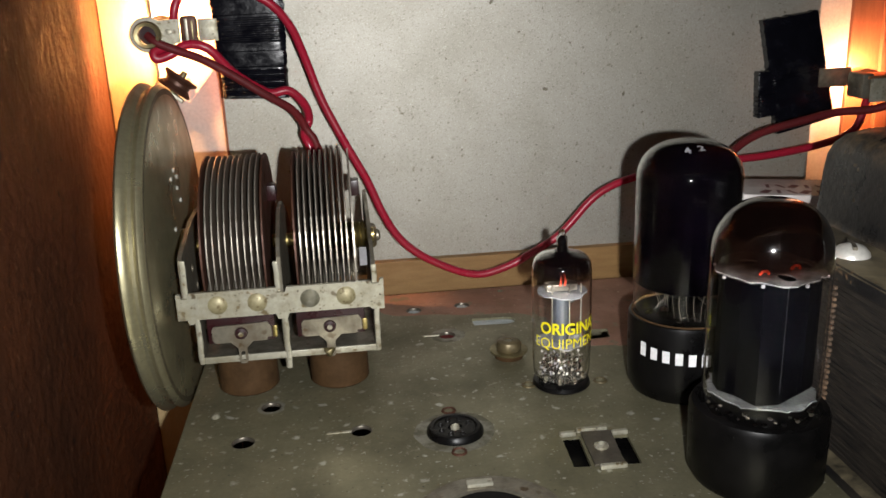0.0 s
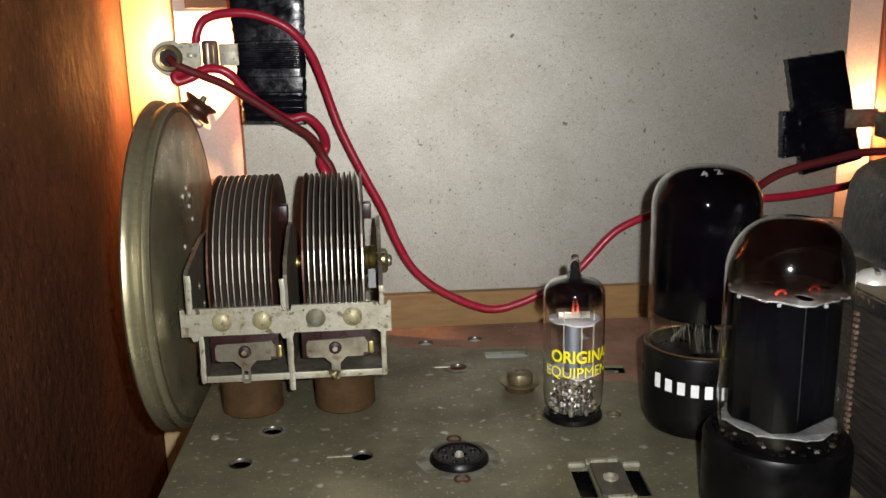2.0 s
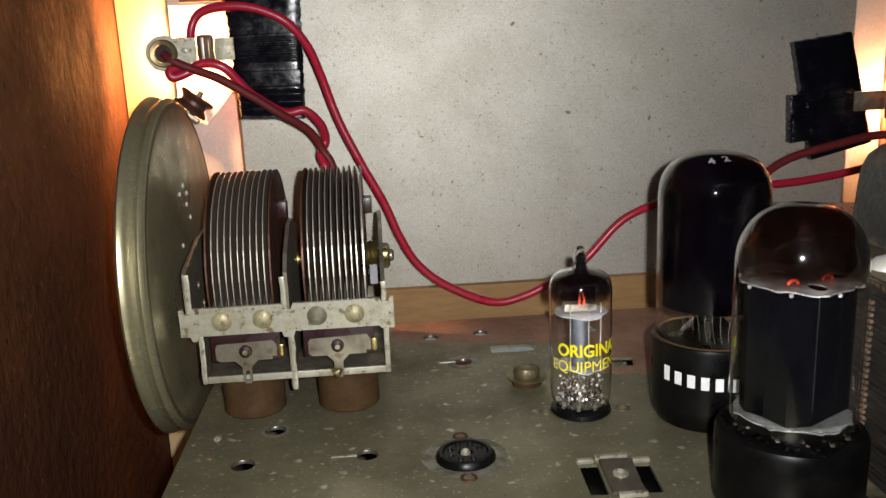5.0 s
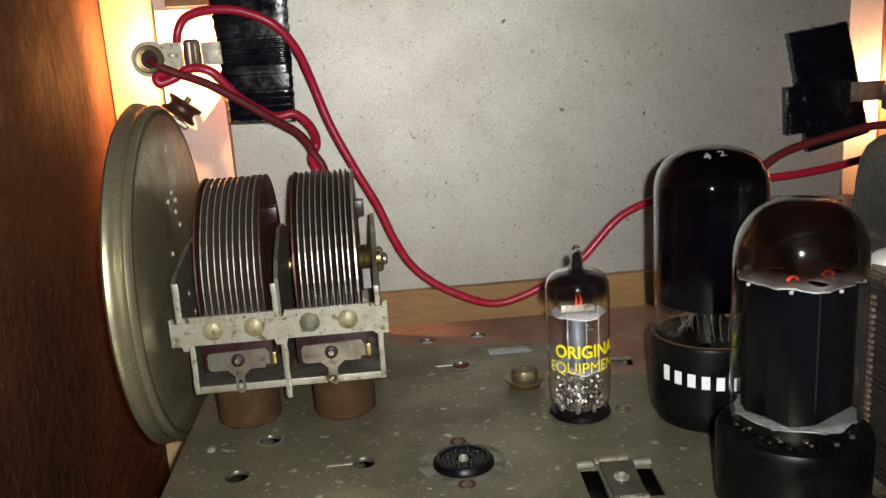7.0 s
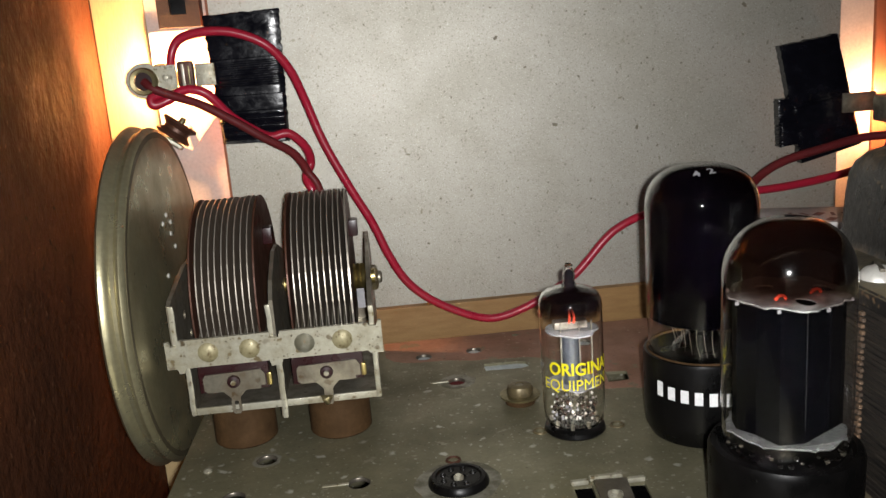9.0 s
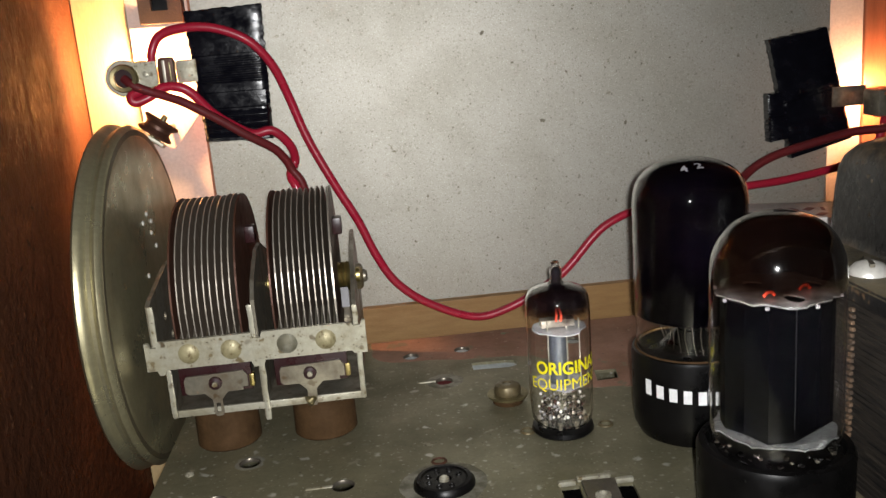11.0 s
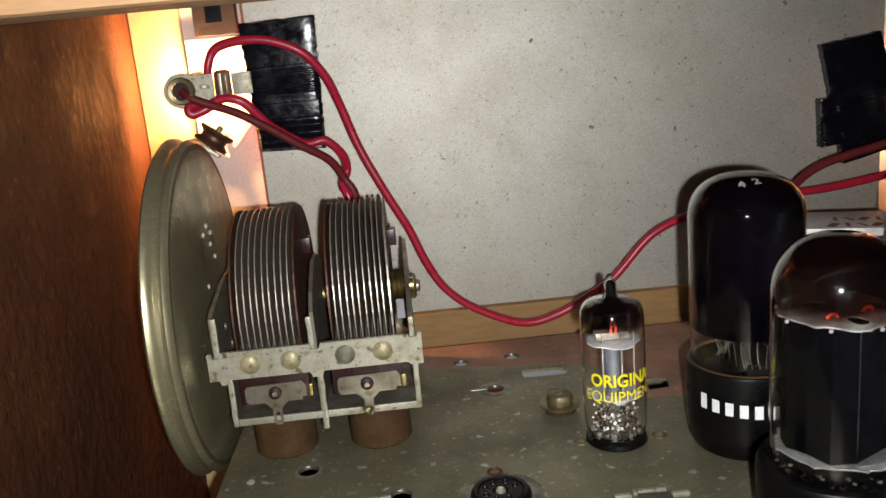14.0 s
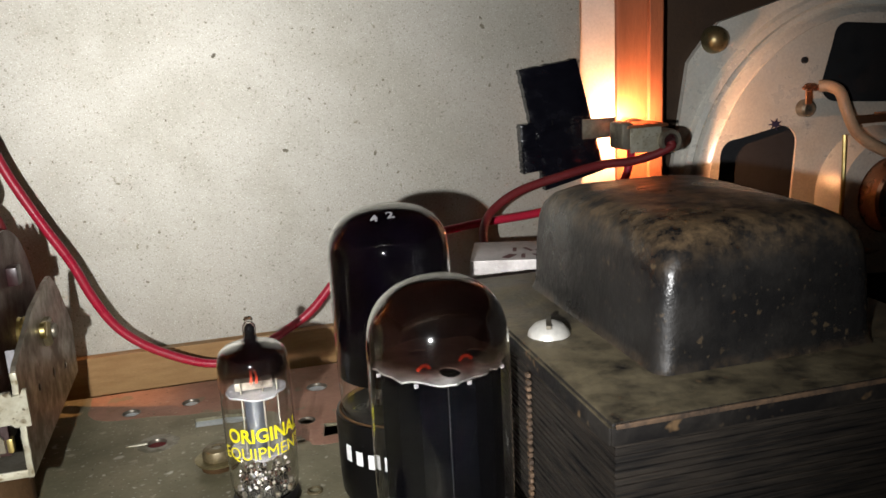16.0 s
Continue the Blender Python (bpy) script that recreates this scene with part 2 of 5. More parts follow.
AMBER = film("amber_getter_film", (0.5, 0.2, 0.1), (0.0011, 0.0005, 0.0004), 0.23, 0.42, 0.93)
PURPLE = film("purple_getter_film", (0.45, 0.3, 0.27), (0.0012, 0.0007, 0.0009), 0.05, 0.4, 0.97)
ANODE = mat("blackened_anode", (0.0005, 0.0005, 0.0008), (0.001, 0.001, 0.0014), rough=0.85, spec=0.015, dots=((500, 0.2, 0.2, (0.004, 0.004, 0.0045)), (1400, 0.25, 0.25, (0.0025, 0.0025, 0.003))), scale=150, stretch=(4, 4, 0.6), bump=0.1)
ANODESEAM = mat("worn_anode_seam", (0.003, 0.003, 0.0035), (0.0008, 0.0008, 0.001), rough=0.6, low=0.42, high=0.55, scale=500)
GREYTUBE = mat("grey_anode", (0.13, 0.14, 0.17), (0.09, 0.1, 0.12), rough=0.5, metal=0.6, scale=150)
MICA = mat("mica", (0.30, 0.29, 0.30), (0.17, 0.165, 0.17), rough=0.4, scale=200, bump=0.3)
MICAGREY = mat("grey_mica", (0.27, 0.265, 0.255), (0.09, 0.087, 0.083), rough=0.5, low=0.42, high=0.6, scale=130, bump=0.5)
MICACOLLAR = mat("torn_mica", (0.13, 0.13, 0.127), (0.045, 0.045, 0.045), rough=0.35, scale=300, bump=0.6)
BEAD = clear("glass_bead", (0.9, 0.86, 0.84), 0.05, 1.5)
YELLOW = mat("yellow_ink", (0.80, 0.70, 0.01), (0.7, 0.6, 0.01), rough=0.5, scale=300)
WHITEINK = mat("white_ink", (0.80, 0.80, 0.80), (0.7, 0.7, 0.7), rough=0.5, scale=300)
TRAFO = mat("black_enamel", (0.014, 0.013, 0.013), (0.03, 0.026, 0.022), rough=0.42, spec=0.45, scale=60, low=0.42, high=0.6, spots=(0.15, 0.095, 0.05), spot_scale=130, spot_level=0.665, bump=0.5, bump_scale=420,
            dots=((240, 0.24, 0.3, (0.11, 0.078, 0.045)), (620, 0.3, 0.35, (0.065, 0.05, 0.034))), dust=(0.16, 0.132, 0.08), dust_level=0.43, dust_scale=120)
BELL = mat("rust_flecked_black_enamel", (0.013, 0.0125, 0.0125), (0.022, 0.020, 0.018), rough=0.38, spec=0.5, scale=60, low=0.42, high=0.6, spots=(0.11, 0.06, 0.03), spot_scale=150, spot_level=0.7, bump=0.6, bump_scale=380,
           dots=((420, 0.3, 0.3, (0.08, 0.058, 0.035)), (900, 0.3, 0.35, (0.055, 0.043, 0.03))), dust=(0.21, 0.14, 0.075), dust_level=0.53, dust_scale=230)
LAMIN = mat("varnished_laminations", (0.015, 0.0142, 0.014), (0.055, 0.044, 0.034), rough=0.5, spec=0.25, scale=160, stretch=(0.5, 0.5, 10), bump=0.6, bump_scale=500)
SCREWHEAD = mat("nickel_screw", (0.78, 0.76, 0.70), (0.60, 0.58, 0.52), rough=0.42, metal=0.45, scale=200)
COPPER = mat("copper_strip", (0.62, 0.30, 0.17), (0.5, 0.23, 0.12), rough=0.35, metal=0.9, scale=150)
BASKET = mat("zinc_passivated_basket", (0.80, 0.79, 0.72), (0.72, 0.66, 0.55), rough=0.32, metal=0.15, scale=35, bump=0.08, spec=0.8)
CONE = mat("black_paper_cone", (0.012, 0.013, 0.015), (0.02, 0.02, 0.022), rough=0.85, scale=200)
MESHGREY = mat("grey_winding", (0.20, 0.20, 0.20), (0.1, 0.1, 0.1), rough=0.6, scale=900, bump=0.6)
INK = mat("purple_ink", (0.05, 0.04, 0.09), rough=0.6)
BLUEGREY = mat("blue_grey_plate", (0.58, 0.63, 0.64), (0.38, 0.42, 0.43), rough=0.55, metal=0.2, scale=200)
# pinkish tone that stands for warm lamp light on the chassis
GLOWBAND = mat("painted_lamp_glow", (0.37, 0.195, 0.135), (0.24, 0.135, 0.085), rough=0.5, metal=0.35, scale=60, dots=((330, 0.2, 0.35, (0.5, 0.4, 0.33)), (600, 0.25, 0.3, (0.12, 0.08, 0.05))), spots=(0.22, 0.17, 0.11), spot_scale=140, spot_level=0.62, bump=0.15)
RUSTLINE = mat("rust_line", (0.16, 0.10, 0.06), (0.05, 0.035, 0.025), rough=0.7, scale=260, low=0.4, high=0.6, bump=0.4)
TARNISH = mat("pale_tarnish", (0.25, 0.24, 0.19), (0.125, 0.114, 0.075), rough=0.5, metal=0.4, low=0.42, high=0.58, scale=160, bump=0.2)
SPECK = mat("dark_speck", (0.13, 0.11, 0.08), (0.2, 0.18, 0.13), rough=0.7, scale=600)
LABELWHITE = mat("foil_label", (0.50, 0.46, 0.44), (0.36, 0.33, 0.31), rough=0.4, metal=0.1, scale=120, bump=0.3)
LABELRED = mat("maroon_print", (0.10, 0.02, 0.02), rough=0.5)
BULB = clear("bulb_glass", (1.0, 0.9, 0.75), 0.0, 1.003)
FILAMENT = glow("lamp_filament", (1.0, 0.62, 0.25), 60.0)
HEATER = glow("heater_glow", (1.0, 0.13, 0.07), 0.85)


# ---------------------------------------------------------------- building
BASE = {}


def thing(name, at, label, category, group="", kind=""):
    """An empty at its base, in centimetres, that holds its parts."""
    ob = new(name)
    ob.location = Vector(at) * CM
    ob.empty_display_size = 0.01
    BASE[ob] = Vector(at)
    return tagged(ob, label, category, group, kind)


def part(name, bm, material, parent=None, label="", smooth=True):
    at = BASE.get(parent, Vector())
    for v in bm.verts:
        v.co = (v.co - at) * CM
    bmesh.ops.recalc_face_normals(bm, faces=bm.faces)
    for face in bm.faces:
        face.smooth = smooth
    me = bpy.data.meshes.new(name)
    bm.to_mesh(me)
    bm.free()
    if smooth:
        me.set_sharp_from_angle(angle=radians(38))
    me.materials.append(material)
    ob = new(name, me)
    if parent:
        ob.parent = parent
        BASE[ob] = at
    else:
        BASE[ob] = Vector()
    if label:
        ob["label"] = label
    return ob


def box(lo, hi, bevel=0.0, bm=None, turn=None):
    bm = bm or bmesh.new()
    made = bmesh.ops.create_cube(bm, size=1.0)["verts"]
    mid = (Vector(lo) + Vector(hi)) / 2
    size = Vector(hi) - Vector(lo)
    for v in made:
        co = Vector((v.co.x * size.x, v.co.y * size.y, v.co.z * size.z))
        v.co = mid + (turn @ co if turn else co)
    if bevel:
        edges = list({e for v in made for e in v.link_edges})
        bmesh.ops.bevel(bm, geom=edges, offset=bevel, segments=2, affect="EDGES", profile=0.6)
    return bm


def spin(profile, axis_at, axis="z", steps=40, bm=None, closed=False, wobble=None):
    """A turned body: profile of (radius, height along the axis)."""
    bm = bm or bmesh.new()
    rings = []
    for r, h in profile:
        ring = []
        for k in range(steps):
            a = 2 * math.pi * k / steps
            rr = r * (wobble(a, h) if wobble else 1)
            c, s = rr * math.cos(a), rr * math.sin(a)
            p = {"z": (c, s, h), "y": (c, h, s), "x": (h, c, s)}[axis]
            ring.append(bm.verts.new(Vector(axis_at) + Vector(p)))
        rings.append(ring)
    for a, b in zip(rings, rings[1:] + ([rings[0]] if closed else [])):
        for k in range(steps):
            bm.faces.new((a[k], a[(k + 1) % steps], b[(k + 1) % steps], b[k]))
    if not closed:
        for ring in (rings[0], rings[-1]):
            if (ring[0].co - ring[steps // 2].co).length > 1e-4:
                bm.faces.new(ring)
        bmesh.ops.remove_doubles(bm, verts=bm.verts, dist=1e-5)
    return bm


def dome(r, z0, z1, power=2.4, n=14):
    """Profile of a rounded bulb top, from its straight side up to the crown."""
    out = []
    for k in range(1, n + 1):
        a = math.pi / 2 * k / n
        out.append((r * max(math.cos(a), 0.0) ** (2 / power) if k < n else 0.0, z0 + (z1 - z0) * math.sin(a) ** (2 / power)))
    return out


def slab(outline, holes, lo, hi, axis="z"):
    """A flat plate from an outline with holes, both lists of (u, v), between two heights along the axis."""
    bm = bmesh.new()

    def at(u, v, h):
        return {"z": (u, v, h), "y": (u, h, v), "x": (h, u, v)}[axis]
    edges = []
    loops = []
    for loop in [outline] + list(holes):
        vs = [bm.verts.new(at(u, v, hi)) for u, v in loop]
        loops.append(vs)
        edges += [bm.edges.new((vs[i], vs[(i + 1) % len(vs)])) for i in range(len(vs))]
    bmesh.ops.triangle_fill(bm, edges=edges, use_beauty=True)
    top = list(bm.faces)
    low = {v: bm.verts.new(at(*[v.co[i] for i in range(3) if i != "xyz".index(axis)], lo)) for vs in loops for v in vs}
    for face in top:
        bm.faces.new([low[v] for v in reversed(face.verts)])
    for vs in loops:
        for i in range(len(vs)):
            a, b = vs[i], vs[(i + 1) % len(vs)]
            bm.faces.new((a, b, low[b], low[a]))
    return bm


def circle(u, v, r, n=20, ry=None):
    return [(u + r * math.cos(2 * math.pi * k / n), v + (ry or r) * math.sin(2 * math.pi * k / n)) for k in range(n)]


def smooth_path(points, per=8):
    pts = [Vector(p) for p in points]
    out = []
    for i in range(len(pts) - 1):
        p0, p1, p2, p3 = pts[max(i - 1, 0)], pts[i], pts[i + 1], pts[min(i + 2, len(pts) - 1)]
        for k in range(per):
            t = k / per
            out.append(0.5 * (2 * p1 + (p2 - p0) * t + (2 * p0 - 5 * p1 + 4 * p2 - p3) * t * t + (3 * p1 - p0 - 3 * p2 + p3) * t ** 3))
    return out + [pts[-1]]


def tube(points, r, steps=10, per=8, bm=None):
    bm = bm or bmesh.new()
    path = smooth_path(points, per)
    side = Vector((0.31, 0.9, 0.2))
    rings = []
    for i, p in enumerate(path):
        way = (path[min(i + 1, len(path) - 1)] - path[max(i - 1, 0)]).normalized()
        side = (side - way * side.dot(way)).normalized()
        up = way.cross(side)
        rings.append([bm.verts.new(p + r * (side * math.cos(2 * math.pi * k / steps) + up * math.sin(2 * math.pi * k / steps))) for k in range(steps)])
    for a, b in zip(rings, rings[1:]):
        for k in range(steps):
            bm.faces.new((a[k], a[(k + 1) % steps], b[(k + 1) % steps], b[k]))
    bm.faces.new(rings[0])
    bm.faces.new(rings[-1])
    return bm


def letters(text, height, width, place, bold=0.028):
    """Letters as a thin mesh: place(u, v) turns the flat letter's plane into space, u along the line, both in centimetres."""
    cu = bpy.data.curves.new("letters", "FONT")
    cu.body, cu.size, cu.extrude, cu.offset = text, 1.0, 0.0, bold
    ob = bpy.data.objects.new("letters", cu)
    me = bpy.data.meshes.new_from_object(ob)
    bm = bmesh.new()
    bm.from_mesh(me)
    bpy.data.meshes.remove(me)
    bpy.data.objects.remove(ob)
    xs, ys = [v.co.x for v in bm.verts], [v.co.y for v in bm.verts]
    x0, x1, y0, y1 = min(xs), max(xs), min(ys), max(ys)
    bmesh.ops.triangulate(bm, faces=bm.faces)
    for k in range(1, 24):
        bmesh.ops.bisect_plane(bm, geom=bm.verts[:] + bm.edges[:] + bm.faces[:], plane_co=(x0 + (x1 - x0) * k / 24, 0, 0), plane_no=(1, 0, 0))
    for v in bm.verts:
        v.co = place((v.co.x - x0) / (x1 - x0) * width, (v.co.y - y0) / (y1 - y0) * height)
    return bm


# ---------------------------------------------------------------- cabinet
def structure(name, bm, material, label, smooth=False):
    return tagged(part(name, bm, material, None, "", smooth), label, "cabinet", kind="structure")


structure("panel", box((-4.22, 33.97, 0.9), (19.78, 34.25, 16.0)), CARD, "pale grey card panel with specks and stains behind the chassis")
structure("strip", box((-4.2, 33.55, -2.2), (19.7, 33.965, 0.98), 0.03), KRAFT, "brown card strip along the foot of the pale panel")
structure("wall_left", box((-10.2, -14, -9.0), (-8.65, 36.5, 17.5)), WOOD, "dark brown stained wooden side of the cabinet")
structure("wall_right", box((48.0, -14, -9.0), (49.5, 44, 17.5)), WOOD, "dark brown stained wooden side of the cabinet")
structure("floor", box((-10.2, -14, -10.2), (49.5, 44, -9.05)), WOOD, "dark wooden bottom board of the cabinet")
structure("ceiling", box((-10.2, 13.6, 16.05), (49.5, 44, 17.5)), WOOD, "dark wooden top board of the cabinet")
structure("top_rail", box((-8.6, 12.0, 12.16), (47.9, 13.5, 16.0), 0.12), PALEWOOD, "pale wooden rail under the cabinet's top")
# upright yellower than the pale strip next to it
structure("post_left", box((-8.62, 34.86, -8.9), (-6.72, 35.4, 16.0), 0.04), YELLOWPOST, "yellow upright in the cabinet's corner")
structure("strip_left", box((-6.7, 34.9, -8.9), (-4.0, 35.2, 16.0)), STRIPWHITE, "pale upright strip beside the dial lamp")
# panel edge in orange wood colour: the lamp's light on it is painted
structure("lit_edge_left", box((-4.31, 33.95, 0.95), (-4.225, 34.88, 16.0)), ORANGEWOOD, "thin edge of the pale panel, lamp light painted in orange")
structure("strip_right", box((19.4, 34.9, -8.9), (21.68, 35.2, 16.0)), STRIPWHITE, "pale upright strip beside the dial lamp")
structure("post_right", box((21.7, 34.75, -8.9), (23.45, 36.4, 16.0), 0.08), ORANGEWOOD, "bare wooden upright post lit by the dial lamp")
structure("trim_right", box((23.0, 34.5, -8.9), (23.62, 34.73, 16.0), 0.05), ORANGEWOOD, "thin bare wooden moulding on the post")
structure("baffle", box((23.5, 36.6, -8.9), (47.9, 37.6, 16.0)), DARKWOOD, "dark brown board that carries the loudspeaker")
structure("wall_back", box((-8.6, 42.5, -8.9), (47.9, 43.5, 16.0)), DARKWOOD, "dark board that closes the cabinet's front")

panel = bpy.data.objects["panel"]
for x, z, r in ((8.35, 7.64, 0.11), (11.59, 7.28, 0.09), (6.23, 11.07, 0.1), (15.9, 11.6, 0.11), (15.85, 11.9, 0.07), (9.35, 9.4, 0.06), (12.4, 6.5, 0.06), (4.4, 9.0, 0.05), (10.9, 3.1, 0.07), (3.1, 3.4, 0.06), (13.4, 9.6, 0.05), (7.3, 9.9, 0.06)):
    r *= 0.75
    spot = spin([(0.0, -0.008), (r, -0.006), (r * 1.05, 0.0), (0.0, 0.0)], (x, 33.968, z), "y", 14, wobble=lambda a, h: 1 + 0.3 * math.sin(2 * a + x) + 0.15 * math.sin(5 * a + z))
    part("speck", spot, SPECK, panel, "dark speck")

# dark catch block with a square hole, on the strip
catch = thing("catch_block", (-5.35, 33.7, 12.3), "dark brown catch block with a square hole on the pale strip", "block")
part("body", slab([(-6.1, 12.3), (-4.58, 12.3), (-4.55, 15.0), (-6.1, 15.0)], [[(-5.65, 12.75), (-5.05, 12.75), (-5.05, 13.35), (-5.65, 13.35)]], 34.2, 34.88, "y"), DARKWOOD, catch, "", False)
part("recess", box((-5.7, 34.5, 12.7), (-5.0, 34.7, 13.4)), BAKELITE, catch, "black square recess", False)
knob = thing("round_stud", (-3.3, 33.2, 13.6), "rust brown round wooden stud on the pale panel", "stud")
part("head", spin([(0.0, 33.1), (0.55, 33.12), (0.66, 33.25), (0.66, 33.95)], (-3.3, 0, 14.05), "y", 28), RUST, knob)

# ---------------------------------------------------------------- chassis
HOLES = [circle(-2.49, 23.5, 0.29), circle(-3.13, 21.54, 0.31), circle(3.32, 27.8, 0.30), circle(2.39, 30.42, 0.28),
         circle(4.25, 30.58, 0.28), circle(5.98, 31.83, 0.11, 12), circle(5.27, 23.45, 0.15, 14), circle(7.48, 23.33, 0.15, 14),
         circle(8.36, 30.3, 0.34), circle(7.75, 27.75, 0.26), circle(-4.07, 23.19, 0.11, 12), circle(2.67, 21.08, 0.60, 24),
         circle(2.9, 16.75, 1.25, 32), circle(0.1, 21.6, 0.30),
         [(4.4, 28.5), (5.6, 28.42), (5.88, 28.52), (5.98, 28.78), (5.86, 29.0), (5.6, 29.1), (4.4, 29.15)],
         [(8.12, 26.45), (8.8, 26.5), (8.92, 27.2), (8.25, 27.3)],
         [(5.38, 18.72), (5.82, 18.68), (5.92, 20.2), (5.45, 20.22)], [(6.72, 18.62), (7.12, 18.6), (7.22, 20.05), (6.8, 20.1)]]
chassis = thing("chassis", (10, 20, -7), "olive grey plated steel chassis with punched holes and pale specks", "chassis", kind="structure")
part("top_plate", slab([(-4.9, 9.0), (24.0, 9.0), (24.0, 32.3), (-4.9, 32.3)], HOLES, -0.1, 0.0), CHASSIS, chassis, "", False)
part("side_plate", box((-4.9, 9.0, -7.0), (-4.8, 32.3, -0.12)), CHASSIS, chassis, "", False)
part("back_plate", box((-4.78, 32.2, -7.0), (24.0, 32.3, -0.12)), CHASSIS, chassis, "", False)
part("front_plate", box((-4.78, 9.0, -7.0), (24.0, 9.1, -0.12)), CHASSIS, chassis, "", False)
for x0, x1, y in ((-0.85, -0.16, 21.6), (2.44, 3.06, 27.84), (6.85, 7.55, 26.4)):
    part("tab", box((x0, y - 0.05, 0.0), (x1, y + 0.05, 0.04), 0.02), ZINC, chassis, "bright bent tab")
for x, y in ((5.27, 23.45), (7.48, 23.33), (2.65, 22.29), (2.63, 19.98)):
    part("eyelet", spin([(0.14, 0.02), (0.17, 0.05), (0.21, 0.03), (0.22, 0.0), (0.14, 0.0)], (x, y, 0), "z", 18, closed=True), NUTBRASS if y > 23 else RUST, chassis, "browned eyelet")
for x, y, m in ((2.39, 30.42, BLUEGREY), (4.25, 30.58, BLUEGREY), (3.32, 27.8, REDDARK), (8.36, 30.3, BLUEGREY)):
    part("under_plate", box((x - 0.45, y - 0.42, -0.16), (x + 0.45, y + 0.42, -0.104)), m, chassis, "plate under a punched hole", False)
for x, y, r in ((-2.49, 23.5, 0.29), (-3.13, 21.54, 0.31), (0.1, 21.6, 0.30), (3.32, 27.8, 0.30), (2.39, 30.42, 0.28), (4.25, 30.58, 0.28), (8.36, 30.3, 0.34), (7.75, 27.75, 0.26)):
    part("hole_wall", spin([(r - 0.02, -0.1), (r - 0.016, -0.01), (r - 0.004, 0.004), (r + 0.012, 0.006), (r + 0.012, -0.1)], (x, y, 0), "z", 26, closed=True), CLIPSTEEL, chassis, "bare steel wall of a punched hole")
part("under_plate", box((4.3, 28.3, -0.16), (6.2, 29.3, -0.104)), BLUEGREY, chassis, "plate under a punched hole", False)
part("rivet", spin([(0.12, 0.0), (0.12, 0.04), (0.07, 0.09), (0.0, 0.1)], (-4.07, 23.19, 0), "z", 14), ZINC, chassis, "small zinc rivet")

# copper-toned band along the back: warm lamp light put into the colour
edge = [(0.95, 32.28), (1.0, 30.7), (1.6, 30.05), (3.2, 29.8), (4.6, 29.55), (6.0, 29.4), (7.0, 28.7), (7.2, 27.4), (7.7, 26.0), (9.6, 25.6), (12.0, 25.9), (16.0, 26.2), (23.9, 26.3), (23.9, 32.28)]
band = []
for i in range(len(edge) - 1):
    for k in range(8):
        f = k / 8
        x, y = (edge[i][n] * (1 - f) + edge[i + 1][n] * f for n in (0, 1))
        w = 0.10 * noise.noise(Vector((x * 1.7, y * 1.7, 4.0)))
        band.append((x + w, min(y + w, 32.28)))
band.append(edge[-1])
part("glow_band", slab(band, [circle(2.39, 30.42, 0.3), circle(4.25, 30.58, 0.3), circle(5.98, 31.83, 0.13, 12), circle(8.36, 30.3, 0.36), circle(7.75, 27.75, 0.28), [(8.1, 26.43), (8.82, 26.48), (8.94, 27.22), (8.23, 27.32)]], 0.0005, 0.004), GLOWBAND, chassis, "copper-toned band painted as warm lamp light", False)

# tarnish rings round the sockets
for name, cx, cy, r0, r1 in (("tarnish_ring", 2.67, 21.08, 0.8, 1.12), ("tarnish_ring", -2.49, 23.5, 0.3, 0.42), ("tarnish_ring", 3.32, 27.8, 0.31, 0.62)):
    outline = [(cx + (r1 + 0.1 * noise.noise(Vector((math.cos(a) * 2 + cx, math.sin(a) * 2, 0)))) * math.cos(a), cy + (r1 + 0.1 * noise.noise(Vector((math.cos(a) * 2 + cx, math.sin(a) * 2, 0)))) * math.sin(a))
               for a in [2 * math.pi * k / 36 for k in range(36)]]
    part(name, slab(outline, [circle(cx, cy, r0, 28)], 0.0005, 0.004), TARNISH, chassis, "pale tarnish ring", False)

# empty tube socket, black
sock = thing("tube_socket", (2.67, 21.08, 0), "empty round black bakelite tube socket in the chassis", "socket")
part("body", spin([(0.0, 0.08), (0.16, 0.08), (0.2, 0.14), (0.56, 0.15), (0.6, 0.19), (0.7, 0.18), (0.78, 0.08), (0.79, 0.0), (0.58, -0.1), (0.58, -0.9), (0.0, -0.9)], (2.67, 21.08, 0), "z", 36), BAKELITE, sock)
part("centre_pin", spin([(0.13, -0.1), (0.13, 0.16), (0.09, 0.2), (0.07, 0.1), (0.0, 0.1)], (2.67, 21.08, 0), "z", 18), ZINC, sock, "bright metal centre pin")
for k in range(7):
    a = 2 * math.pi * (k + 0.5) / 8
    part("contact", spin([(0.05, 0.12), (0.075, 0.165), (0.1, 0.12)], (2.67 + 0.42 * math.cos(a), 21.08 + 0.42 * math.sin(a), 0), "z", 10, closed=True), BAKELITE, sock)

# octal socket ring close to the front
octal = thing("octal_socket", (2.9, 16.75, 0), "empty octal tube socket with a grey mounting ring", "socket")
part("ring", spin([(1.3, 0.0), (1.3, 0.09), (1.85, 0.09), (1.9, 0.0)], (2.9, 16.75, 0), "z", 44, closed=True), ZINCDARK, octal)
part("body", spin([(0.0, 0.02), (0.25, 0.02), (0.3, 0.12), (1.1, 0.14), (1.24, 0.02), (1.24, -1.0), (0.0, -1.0)], (2.9, 16.75, 0), "z", 40), BAKELITE, octal)
part("lug", box((2.55, 18.1, 0.09), (3.2, 18.35, 0.2), 0.04), ZINC, octal, "bright bent lug")

